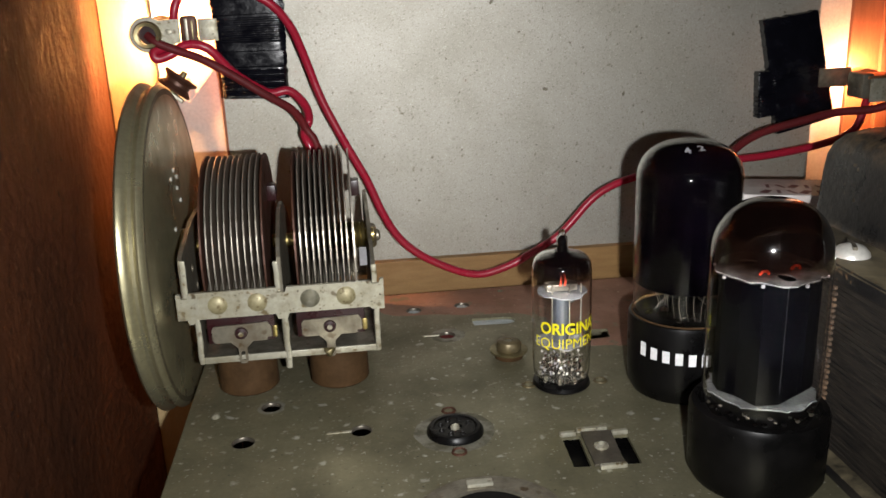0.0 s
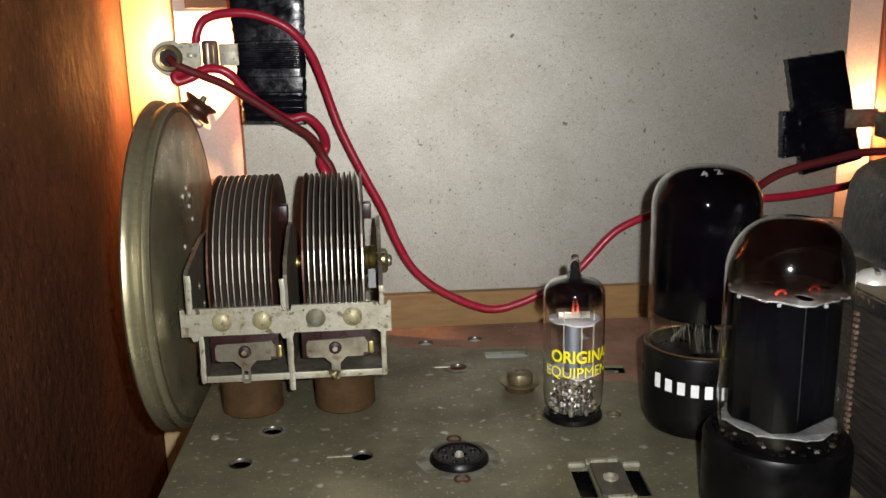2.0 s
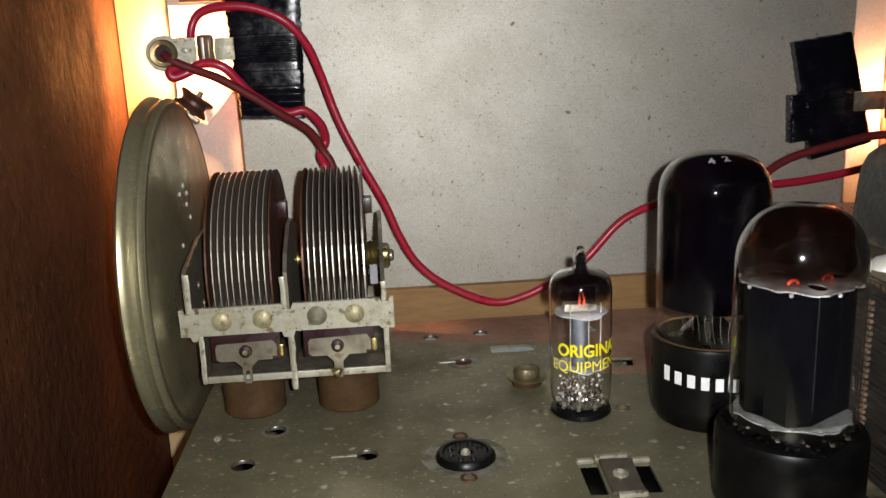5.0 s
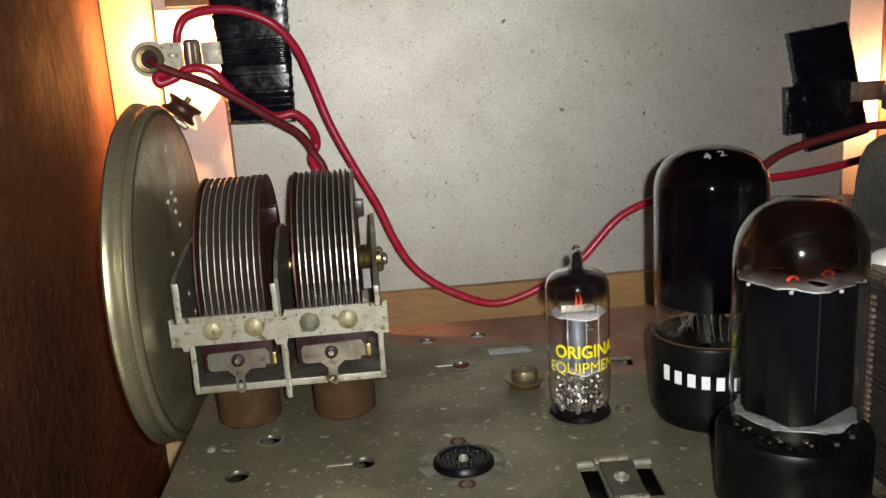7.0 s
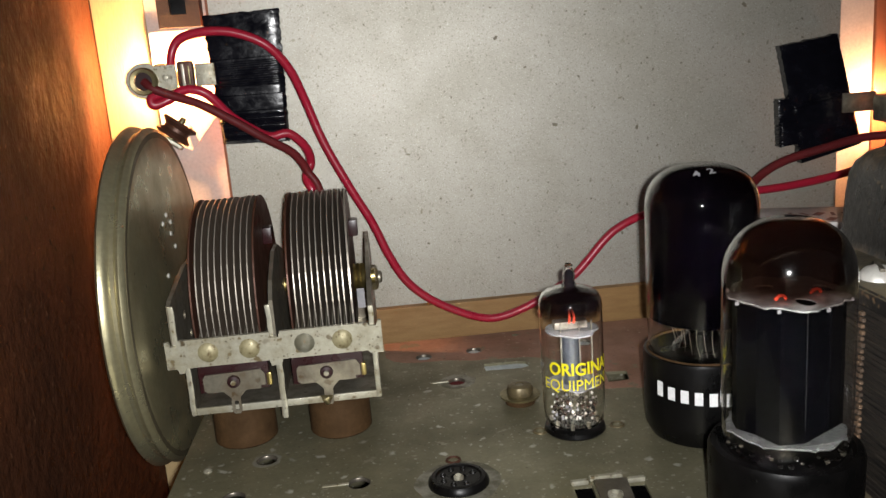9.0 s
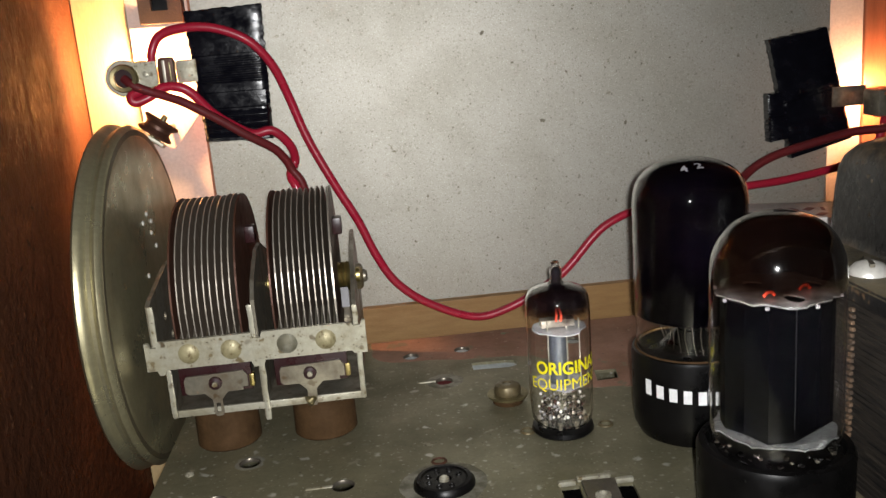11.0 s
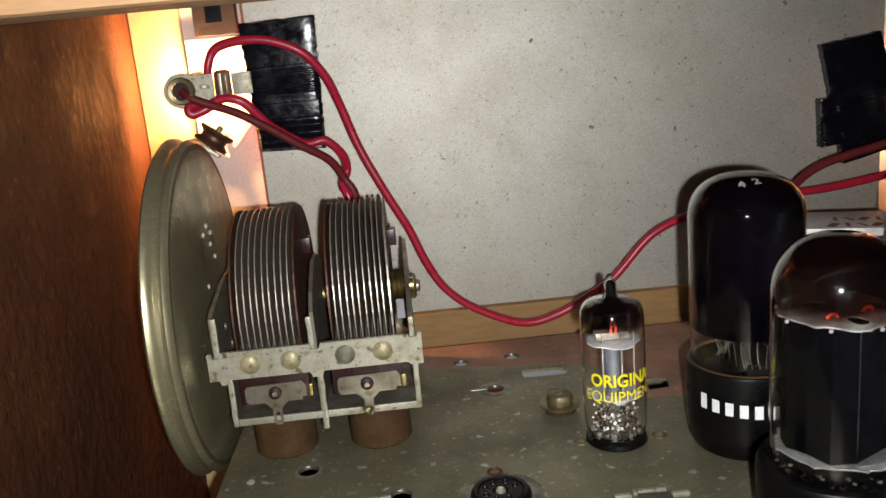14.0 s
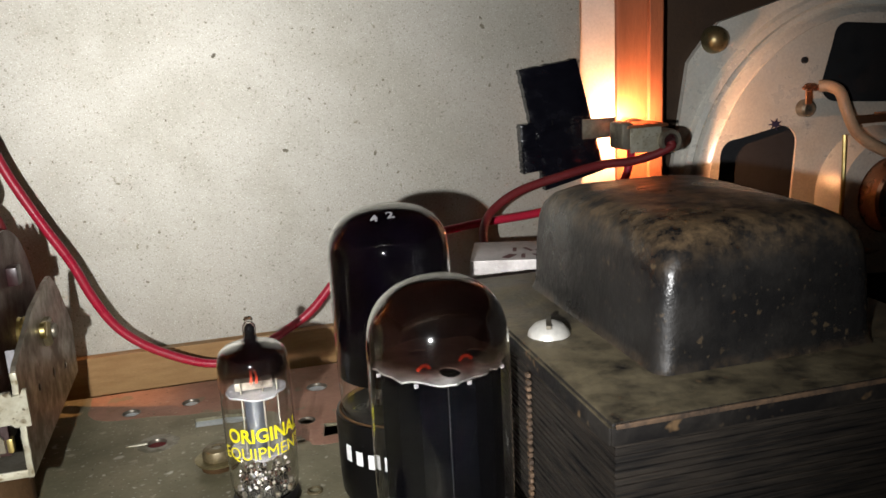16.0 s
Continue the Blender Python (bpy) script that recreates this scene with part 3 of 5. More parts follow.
# clip plate in the twin slots
clip = thing("spring_clip", (6.28, 19.4, 0), "bent steel spring clip over two slots in the chassis", "clip")
part("plate", slab([(5.9, 18.62), (6.66, 18.58), (6.8, 20.2), (5.98, 20.25)], [circle(6.3, 19.4, 0.13, 14)], 0.02, 0.1), CLIPSTEEL, clip, "", False)
# black sheet added below, stands for the shade inside the slots
part("slot_shade", box((5.2, 18.4, -0.5), (7.4, 22.4, -0.42)), BAKELITE, clip, "added black sheet that keeps the slots dark", False)
part("screw", spin([(0.1, 0.1), (0.19, 0.1), (0.19, 0.16), (0.1, 0.2), (0.09, 0.08), (0.0, 0.08)], (6.3, 19.4, 0), "z", 16), ZINC, clip, "bright screw eyelet")
for x0, x1, y in ((5.4, 5.85, 20.25), (6.8, 7.25, 20.1), (5.9, 6.75, 20.38), (6.0, 6.7, 18.5)):
    part("lip", box((x0, y - 0.06, 0.0), (x1, y + 0.08, 0.13), 0.04), ZINC, clip, "raised bright lip")

# flanged nut on a stud
nut = thing("flanged_nut", (5.09, 25.63, 0), "tarnished brass hexagon nut on a wide washer", "nut")
part("grommet", spin([(0.0, 0.0), (0.46, 0.0), (0.48, 0.1), (0.4, 0.2), (0.0, 0.2)], (5.09, 25.63, 0), "z", 24), RUBBER, nut, "dark rubber grommet")
part("washer", spin([(0.15, 0.2), (0.52, 0.19), (0.61, 0.21), (0.63, 0.28), (0.55, 0.3), (0.42, 0.27), (0.15, 0.3)], (5.09, 25.63, 0), "z", 32, closed=True), BRASSDULL, nut)
part("nut", spin([(0.14, 0.26), (0.38, 0.26), (0.4, 0.32), (0.4, 0.46), (0.36, 0.56), (0.25, 0.61), (0.14, 0.6)], (5.09, 25.63, 0), "z", 24, closed=True, wobble=lambda a, h: 1 + 0.03 * math.cos(6 * a)), NUTBRASS, nut, "rounded nut")
part("stud", spin([(0.14, 0.1), (0.14, 0.54), (0.1, 0.58), (0.0, 0.55)], (5.09, 25.63, 0), "z", 16), ZINCDARK, nut, "grey stud end")

# ---------------------------------------------------------------- tuning capacitor
AY, AZ = 27.15, 4.05
cap = thing("tuning_capacitor", (-1.9, 27.5, 0), "two-gang variable capacitor with open vanes in a zinc frame", "capacitor")
# end plates: outlines of (y, z)
END = [(23.95, 2.8), (31.4, 2.8), (31.6, 3.2), (28.4, 4.75), (27.9, 5.15), (26.3, 5.15), (24.15, 4.72), (23.95, 4.6)]
MID = [(23.95, 1.08), (24.3, 1.08), (24.4, 1.35), (31.4, 1.35), (31.4, 3.0), (28.2, 4.9), (26.6, 5.5), (25.7, 5.5), (24.4, 4.95), (23.95, 4.5)]
LAST = [(23.95, 1.35), (31.4, 1.35), (31.6, 3.0), (30.3, 4.5), (29.45, 5.05), (28.8, 5.05), (26.6, 4.85), (24.1, 4.2), (23.95, 4.1)]
frame_left = part("end_plate", slab(END, [circle(26.9, 4.1, 0.35, 18), circle(25.4, 3.9, 0.13, 12), circle(25.9, 3.2, 0.13, 12)], -4.72, -4.6, "x"), ZINCDARK, cap, "", False)
part("end_plate", slab([(23.95, 1.35), (31.4, 1.35), (31.4, 2.82), (23.95, 2.82)], [circle(25.0, 2.1, 0.13, 12), circle(26.2, 2.3, 0.13, 12)], -4.44, -4.34, "x"), ZINCDARK, cap, "", False)
part("end_plate", slab(MID, [], -1.97, -1.86, "x"), ZINCDARK, cap, "", False)
part("end_plate", slab(LAST, [circle(27.9, 2.6, 0.15, 12), circle(26.0, 2.9, 0.12, 12), circle(29.6, 2.2, 0.12, 12)], 0.72, 0.84, "x"), ZINCDARK, cap, "", False)
# bright folded front edges of the plates
for x, low, top in ((-4.6, 2.8, 4.6), (-4.37, 1.4, 2.84), (-2.0, 2.8, 4.4), (-1.86, 1.05, 2.8), (0.78, 2.8, 4.1), (0.8, 1.4, 2.8)):
    edge_strip = box((x - 0.075, 23.86, low), (x + 0.075, 23.96, top), 0.03)
    bmesh.ops.subdivide_edges(edge_strip, edges=[e for e in edge_strip.edges if e.calc_length() > 0.8], cuts=7)
    for v in edge_strip.verts:
        v.co.x += 0.03 * noise.noise(Vector((x, 3, 2.4 * v.co.z)))
    part("folded_edge", edge_strip, ZINC, cap, "scratched bright edge")
bar = [(-4.86, 2.86), (-4.6, 2.86), (-4.55, 2.72), (-4.42, 2.72), (-4.36, 2.86), (-2.1, 2.86), (-2.05, 2.7), (-1.78, 2.7), (-1.72, 2.86), (0.62, 2.86), (0.68, 2.78), (1.04, 2.78),
       (1.04, 3.7), (0.95, 3.7), (0.9, 3.56), (0.7, 3.56), (0.66, 3.66), (-1.75, 3.66), (-1.8, 3.5), (-2.0, 3.5), (-2.05, 3.66), (-4.5, 3.66), (-4.55, 3.5), (-4.72, 3.5), (-4.76, 3.64), (-4.86, 3.64)]
front_bar = part("front_bar", slab(bar, [], 23.72, 23.84, "y"), ZINC, cap, "", False)
for x, m in ((-3.72, RIVET), (-2.6, RIVET), (-1.1, TARNISH), (-0.06, RIVET)):
    part("rivet", spin([(0.0, -0.1), (0.14, -0.085), (0.24, -0.035), (0.28, 0.0), (0.0, 0.0)], (x, 23.72, 3.26), "y", 22), m, front_bar, "domed rivet head")
part("top_rail", box((-4.6, 23.9, 3.3), (0.72, 24.7, 3.38)), ZINCDARK, cap, "", False)
part("bottom_plate", box((-4.33, 24.0, 1.37), (0.72, 31.3, 1.46)), ZINCDARK, cap, "", False)
part("bottom_lip", box((-4.36, 23.94, 1.36), (0.84, 24.04, 1.57), 0.04), ZINC, cap, "scratched bright lip")
part("back_bar", box((-4.33, 31.2, 1.47), (0.72, 31.3, 2.6)), ZINCDARK, cap, "", False)
part("shaft", spin([(0.0, -6.1), (0.22, -6.1), (0.22, 0.95), (0.0, 0.95)], (0, AY + 0.1, AZ), "x", 20), BRASS, cap, "brass shaft")
part("thread", spin([(0.42 + 0.04 * (k % 2), -1.3 + 0.07 * k) for k in range(29)], (0, AY + 0.1, AZ), "x", 20), BRASS, cap, "threaded brass bearing")
part("lock_nut", spin([(0.0, 0.84), (0.42, 0.84), (0.42, 0.98), (0.34, 1.05), (0.0, 1.05)], (0, AY + 0.5, AZ - 0.15), "x", 6), NUTBRASS, cap, "hexagon lock nut", False)
part("bearing_screw", spin([(0.0, 1.0), (0.2, 1.0), (0.2, 1.12), (0.14, 1.18), (0.0, 1.18)], (0, AY + 0.5, AZ - 0.15), "x", 16), ZINCDARK, cap)


def vane(x, r, thick, lift=0.0):
    """A rotor vane: a half disc standing up over the shaft, its foot straight."""
    out = []
    for k in range(25):
        a = math.radians(-14 + 208 * k / 24)
        out.append((AY + lift - r * math.cos(a), AZ + r * math.sin(a) * 0.985))
    out += [(AY + 0.6, AZ - 0.75), (AY - 0.6, AZ - 0.75)]
    return slab(out, [], x - thick / 2, x + thick / 2, "x")


def stator(x, thick):
    return slab([(24.3, 1.9), (30.6, 1.9), (30.6, 3.6), (25.1, 3.78), (24.3, 3.45)], [], x - thick / 2, x + thick / 2, "x")


for x0, x1 in ((-4.13, -2.34), (-1.44, 0.27)):
    n = 11
    for k in range(n):
        x = x0 + (x1 - x0) * k / (n - 1)
        outer = k in (0, n - 1)
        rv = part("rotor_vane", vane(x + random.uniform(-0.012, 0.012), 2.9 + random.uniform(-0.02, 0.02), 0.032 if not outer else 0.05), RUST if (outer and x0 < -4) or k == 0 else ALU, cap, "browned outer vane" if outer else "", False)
        # broad faces take a darker brown than the thin edges
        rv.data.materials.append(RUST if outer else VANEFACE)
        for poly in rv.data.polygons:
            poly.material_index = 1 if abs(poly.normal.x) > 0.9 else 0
        if k < n - 1:
            part("stator_vane", stator(x + (x1 - x0) / (n - 1) / 2, 0.045), ZINCDARK, cap, "", False)
    part("stop_lug", box((x1 + 0.02, AY - 0.25, 5.45), (x1 + 0.3, AY + 0.25, 5.95), 0.04), BAKERED, cap, "dark brown stop lug")
for x0, x1, s in ((-4.0, -2.3, -3.17), (-1.42, 0.34, -0.6)):
    trim = part("trimmer_base", box((x0 - 0.14, 23.98, 1.98), (x1 + 0.1, 24.14, 2.8), 0.03), BAKERED, cap, "dark red-brown mica base")
    zb = 2.02
    plate = [(x0, zb + 0.08), (x0 + 0.1, zb), (s - 0.32, zb), (s - 0.22, zb - 0.1), (s - 0.13, zb - 0.2), (s - 0.13, 1.42), (s - 0.08, 1.34), (s + 0.08, 1.34), (s + 0.13, 1.42), (s + 0.13, zb - 0.2),
             (s + 0.22, zb - 0.1), (s + 0.32, zb), (x1 - 0.14, zb), (x1 - 0.14, zb + 0.1), (x1, zb + 0.1), (x1, 2.44), (x1 - 0.1, 2.58), (x0 + 0.06, 2.54), (x0, 2.44)]
    part("trimmer_plate", slab(plate, [circle(s, 2.3, 0.15, 16)] + ([[(s - 0.055, 1.44), (s + 0.055, 1.44), (s + 0.055, 1.72), (s - 0.055, 1.72)]] if s < -2 else []), 23.86, 23.93, "y"), ZINCDARK, trim, "bent metal spring plate", False)
    part("trimmer_screw", spin([(0.0, -0.03), (0.06, -0.03), (0.08, -0.1), (0.17, -0.08), (0.2, 0.06), (0.0, 0.1)], (s, 23.86, 2.3), "y", 20), BAKERED, trim, "dark round screw")
    part("screw_core", spin([(0.0, -0.09), (0.07, -0.09), (0.08, 0.0), (0.0, 0.0)], (s, 23.8, 2.3), "y", 14), ZINC, trim, "bright screw tip")
    part("brass_lug", box((x1 + 0.02, 23.95, 2.05), (x1 + 0.17, 24.2, 2.42), 0.05), BRASS, trim, "small brass lug")
part("solder_blob", spin([(0.0, -0.14), (0.1, -0.1), (0.15, 0.0), (0.1, 0.1), (0.0, 0.13)], (-0.66, 23.84, 1.5), "y", 12, wobble=lambda a, h: 1 + 0.25 * math.sin(3 * a + 9 * h)), BRASSDULL, cap, "dull solder blob")
part("paper_tab", box((0.42, 25.0, 3.72), (0.64, 25.06, 4.3), 0.01), MICA, cap, "small pale printed tab", False)
for x in (-3.26, -0.44):
    part("rubber_mount", spin([(0.0, 0.0), (0.86, 0.0), (0.92, 0.06), (0.9, 1.24), (0.84, 1.365), (0.0, 1.365)], (x, 25.25, 0), "z", 32), RUBBER, cap, "brown perished rubber mount")

# drive drum
drum = thing("drive_drum", (-5.5, 26.9, 4.2), "large gilt metal drive drum with a grooved rim", "drum")
prof = [(4.55, -5.12), (4.88, -5.14), (4.98, -5.19), (5.03, -5.28), (5.0, -5.36), (4.93, -5.42), (4.93, -5.52), (5.02, -5.6), (5.08, -5.68), (5.1, -5.77), (5.02, -5.85), (4.85, -5.88), (4.6, -5.84)]
part("rim", spin(prof, (0, 26.9, 4.2), "x", 72), DRUM, drum)
part("face", slab(circle(26.9, 4.2, 4.88, 64), [], -5.2, -5.13, "x"), DRUMFACE, drum, "dull brown disc face", False)
# bright studs stand in for light through small holes in the face
for y, z in ((27.09, 6.59), (26.58, 6.41), (27.34, 5.97), (27.67, 5.5), (26.3, 4.9), (27.5, 6.3)):
    part("rivet", spin([(0.0, 0.06), (0.06, 0.05), (0.09, 0.0), (0.0, 0.0)], (-5.13, y, z), "x", 12), SCREWHEAD, drum, "tiny bright stud in place of a lit hole")
part("hub", spin([(0.3, -5.15), (0.62, -5.15), (0.62, -4.85), (0.3, -4.85)], (0, AY, AZ), "x", 24, closed=True), BRASSDULL, drum, "brass hub")
part("hub_screw", spin([(0.0, -0.12), (0.12, -0.12), (0.12, 0.2), (0.0, 0.2)], (-5.0, AY - 0.7, AZ), "y", 12), BRASS, drum)

# ---------------------------------------------------------------- tubes
TX, TY = 6.28, 23.42
mini = thing("miniature_tube", (TX, TY, 0), "clear glass miniature radio tube with yellow print, its heater glowing", "tube")
part("socket_ring", spin([(0.0, 0.0), (0.83, 0.0), (0.87, 0.05), (0.84, 0.16), (0.7, 0.22), (0.0, 0.22)], (TX, TY, 0), "z", 36), BAKELITE, mini, "black socket ring")
outer = [(0.0, 0.24), (0.6, 0.24), (0.76, 0.29), (0.83, 0.4), (0.86, 0.62), (0.88, 1.2), (0.88, 3.4), (0.875, 3.72), (0.85, 3.88), (0.79, 4.02), (0.68, 4.12), (0.45, 4.19), (0.26, 4.24), (0.18, 4.31), (0.155, 4.42), (0.17, 4.55), (0.165, 4.66), (0.11, 4.73), (0.1, 4.77), (0.115, 4.82), (0.08, 4.88), (0.0, 4.9)]
inner = [(0.0, 4.8), (0.05, 4.77), (0.06, 4.73), (0.13, 4.63), (0.14, 4.55), (0.125, 4.42), (0.15, 4.28), (0.25, 4.21), (0.44, 4.16), (0.66, 4.09), (0.765, 3.995), (0.82, 3.865), (0.845, 3.71), (0.85, 3.4), (0.85, 1.2), (0.83, 0.62), (0.8, 0.42), (0.73, 0.325), (0.58, 0.285), (0.0, 0.285)]
bulb = part("bulb", spin([(max(r, 0.004), z) for r, z in outer + inner], (TX, TY, 0), "z", 48, closed=True), GLASS, mini, "clear glass envelope")
bulb.visible_shadow = False
part("getter", spin([(0.84, 3.25), (0.84, 3.5), (0.835, 3.7), (0.81, 3.86), (0.755, 3.985), (0.65, 4.08), (0.43, 4.15), (0.24, 4.2), (0.14, 4.27), (0.115, 4.42), (0.13, 4.55), (0.12, 4.62), (0.05, 4.71), (0.0, 4.72)], (TX, TY, 0), "z", 40), PURPLE, mini, "smoky getter patch")
for z in (2.98, 1.40):
    ragged = [0.79 * (0.93 + 0.13 * noise.noise(Vector((2.2 * math.cos(k * 0.131), 2.2 * math.sin(k * 0.131), z)))) for k in range(48)]
    bm = slab([(TX + ragged[k] * math.cos(k * math.pi / 24), TY + ragged[k] * math.sin(k * math.pi / 24)) for k in range(48)], [], z, z + 0.04)
    for v in bm.verts:
        v.co.z += 0.09 * noise.noise(Vector((2.5 * v.co.x, 2.5 * v.co.y, z)))
    part("mica_spacer", bm, MICA, mini, "white mica disc with a ragged edge", False)
part("top_channel", box((TX - 0.5, TY - 0.2, 3.06), (TX + 0.42, TY + 0.16, 3.27), 0.03), ALU, mini, "bright folded metal channel")
part("anode", spin([(0.0, 1.46), (0.25, 1.46), (0.25, 2.97), (0.0, 2.97)], (TX - 0.06, TY - 0.1, 0), "z", 24), GREYTUBE, mini, "grey metal anode cylinder")
for dx in (0.16, 0.5, -0.36):
    part("support_rod", tube([(TX + dx, TY - 0.3, 1.42), (TX + dx, TY - 0.3, 2.3), (TX + dx, TY - 0.3, 3.32)], 0.022, 8, 2), ALU, mini)
for dx in (-0.1, 0.03):
    part("heater", tube([(TX + dx, TY - 0.22, 3.24), (TX + dx + 0.02, TY - 0.23, 3.42), (TX - 0.035 + dx * 0.5, TY - 0.2, 3.66)], 0.032, 8, 3), HEATER, mini, "red glowing heater wire")
random.seed(12)
for k in range(9):
    a = 2 * math.pi * (k + 0.3) / 9
    x, y = TX + 0.5 * math.cos(a), TY + 0.5 * math.sin(a)
    part("pin_lead", tube([(x, y, 0.28), (x, y, 0.7), (x + random.uniform(-0.06, 0.06), y, 1.0), (x * 0.75 + TX * 0.25, y * 0.75 + TY * 0.25, 1.38)], 0.011, 6, 3), CLIPSTEEL, mini)
    part("glass_bead", spin([(0.0, 0.54), (0.1, 0.58), (0.11, 0.66), (0.06, 0.76), (0.0, 0.8)], (x, y, 0.0), "z", 10), BEAD, mini)
    part("pin", spin([(0.0, 0.25), (0.055, 0.25), (0.06, 0.42), (0.0, 0.46)], (TX + 0.66 * math.cos(a), TY + 0.66 * math.sin(a), 0), "z", 8), ZINCDARK, mini, "contact pin")
for k in range(150):
    a, rr = random.uniform(0, 2 * math.pi), 0.66 * math.sqrt(random.random())
    q = random.uniform(0.022, 0.05)
    part("weld_blob", spin([(0.0, -q), (q * 0.8, -q * 0.5), (q, 0.1 * q), (q * 0.5, q), (0.0, 1.3 * q)], (TX + rr * math.cos(a), TY + rr * math.sin(a), random.uniform(0.36, 1.0)), "z", 6),
         (MICA, RUST, BEAD, SCREWHEAD, BEAD, ALU)[k % 6], mini, "tiny glistening weld")


def round_tube(cx, cy, r, start, z0, slope=0.0):
    def place(u, v):
        a = math.radians(start) + u / r
        return Vector((cx + (r + 0.006) * math.sin(a), cy - (r + 0.006) * math.cos(a), z0 + v + slope * u))
    return place


part("print", letters("ORIGINAL", 0.37, 2.05, round_tube(TX, TY, 0.88, -57, 1.93, 0.015)), YELLOW, mini, "yellow printed letters", False)
part("print", letters("EQUIPMENT", 0.37, 2.3, round_tube(TX, TY, 0.88, -70, 1.43, 0.02), 0.0), YELLOW, mini, "yellow printed letters", False)

# large black-topped tube
RX, RY = 9.71, 22.6
big = thing("octal_tube", (RX, RY, 0), "octal radio tube with a black mirrored bulb on a black base", "tube", "octal tubes")
part("base", spin([(0.0, 0.0), (1.24, 0.0), (1.42, 0.06), (1.54, 0.32), (1.57, 0.8), (1.58, 2.3), (1.55, 2.4), (1.49, 2.42), (1.44, 2.39), (0.0, 2.36)], (RX, RY, 0), "z", 60), BAKELITE, big, "black bakelite base")
big_bulb = [(1.36, 2.38), (1.4, 2.46), (1.43, 2.7), (1.45, 3.2), (1.46, 4.5), (1.46, 6.25)] + dome(1.46, 6.25, 7.46, 2.5)
big_in = [(max(r - 0.012, 0.004), z - 0.012 if z > 6 else z) for r, z in reversed(big_bulb)]
g = part("bulb", spin([(max(r, 0.004), z) for r, z in big_bulb + big_in], (RX, RY, 0), "z", 64, closed=True), THINGLASS, big, "glass envelope")
g.visible_shadow = False
part("getter", spin([(1.425, 3.36), (1.438, 3.6), (1.444, 4.5), (1.444, 6.25)] + dome(1.444, 6.25, 7.44, 2.5), (RX, RY, 0), "z", 64, wobble=lambda a, h: 1.0), GETTER, big, "black mirrored coating")
random.seed(8)
for k in range(12):
    a = 2.3 + 0.3 * k
    part("lead_wire", tube([(RX + 0.6 * math.cos(a), RY + 0.9 * math.sin(a), 2.4), (RX + 0.7 * math.cos(a) + random.uniform(-0.1, 0.1), RY + 0.95 * math.sin(a), 2.95), (RX + 0.85 * math.cos(a) + random.uniform(-0.15, 0.15), RY + 1.05 * math.sin(a), 3.7)], 0.01, 6, 3), CLIPSTEEL, big)
part("cement_ring", spin([(1.42, 2.38), (1.44, 2.45), (1.48, 2.46), (1.51, 2.4)], (RX, RY, 0), "z", 56, closed=True), RUBBER, big, "dull cement ring")
part("stem_press", spin([(0.0, 2.27), (0.9, 2.27), (0.8, 2.5), (0.45, 2.8), (0.25, 3.1), (0.0, 3.15)], (RX, RY, 0), "z", 24), BEAD, big, "glass stem press")
for k in range(6):
    w, h = (0.2, 0.42) if k == 0 else (0.21, 0.36)
    bm = bmesh.new()
    place = round_tube(RX, RY, 1.575, -68, 1.40, 0.0)
    grid = [[bm.verts.new(place(k * 0.365 + w * i / 4, h * (j - 1) - 0.02 * k)) for i in range(5)] for j in (1, 2)]
    for i in range(4):
        bm.faces.new((grid[0][i], grid[0][i + 1], grid[1][i + 1], grid[1][i]))
    part("printed_bar", bm, WHITEINK, big, "white printed bar", False)


def on_crown(dx, dy):
    """A place just over the crown of the black bulb."""
    c = min(math.hypot(dx, dy) / 1.46, 0.98)
    return Vector((RX + dx, RY + dy, 6.25 + 1.21 * (1 - c ** 2.5) ** (1 / 2.5) + 0.006))


for digit, dx in (("4", -0.52), ("2", -0.14)):
    part("printed_digit", letters(digit, 0.26, 0.18, lambda u, v: on_crown(dx + u, -0.9 + v)), MICA, big, "small white printed digit", False)

# rectifier tube in front
FX, FY = 9.60, 17.62
rect = thing("octal_tube", (FX, FY, 0), "octal rectifier tube with dark anode, amber top and glowing heater", "tube", "octal tubes")
part("base", spin([(0.0, 0.0), (1.25, 0.0), (1.48, 0.06), (1.6, 0.3), (1.62, 1.85), (1.56, 1.98), (1.42, 2.0), (1.35, 1.86), (0.0, 1.8)], (FX, FY, 0), "z", 60), BAKELITE, rect, "black bakelite base")
fb = [(1.2, 1.85), (1.3, 2.05), (1.335, 2.4), (1.345, 3.0), (1.345, 5.55)] + dome(1.345, 5.55, 6.98, 2.5)
g = part("bulb", spin([(max(r, 0.004), z) for r, z in fb] + [(max(r - 0.012, 0.004), z - 0.012 if z > 5.6 else z) for r, z in reversed(fb)], (FX, FY, 0), "z", 72, closed=True), THINGLASS, rect, "clear glass envelope")
g.visible_shadow = False
part("getter", spin([(1.325, 4.9), (1.325, 5.2), (1.325, 5.55)] + dome(1.325, 5.55, 6.955, 2.5), (FX, FY, 0), "z", 64), AMBER, rect, "amber brown getter film").visible_shadow = False
# anode: pressed sheet with flat facets, its lower edge cut in steps
bm = bmesh.new()
rim = []
for k in range(14):
    a = 2 * math.pi * (k + 0.25) / 14
    r = 1.15 if k % 2 else 1.1
    low = 2.42 + (0.22 if k in (11, 12) else 0.0) + 0.05 * (k % 3)
    rim.append([bm.verts.new((FX + r * math.cos(a), FY + r * math.sin(a), z)) for z in (low, 5.3)])
for k in range(14):
    bm.faces.new((rim[k][0], rim[(k + 1) % 14][0], rim[(k + 1) % 14][1], rim[k][1]))
bm.faces.new([q[1] for q in rim])
bm.faces.new([q[0] for q in reversed(rim)])
part("anode", bm, ANODE, rect, "dark faceted metal anode", False)
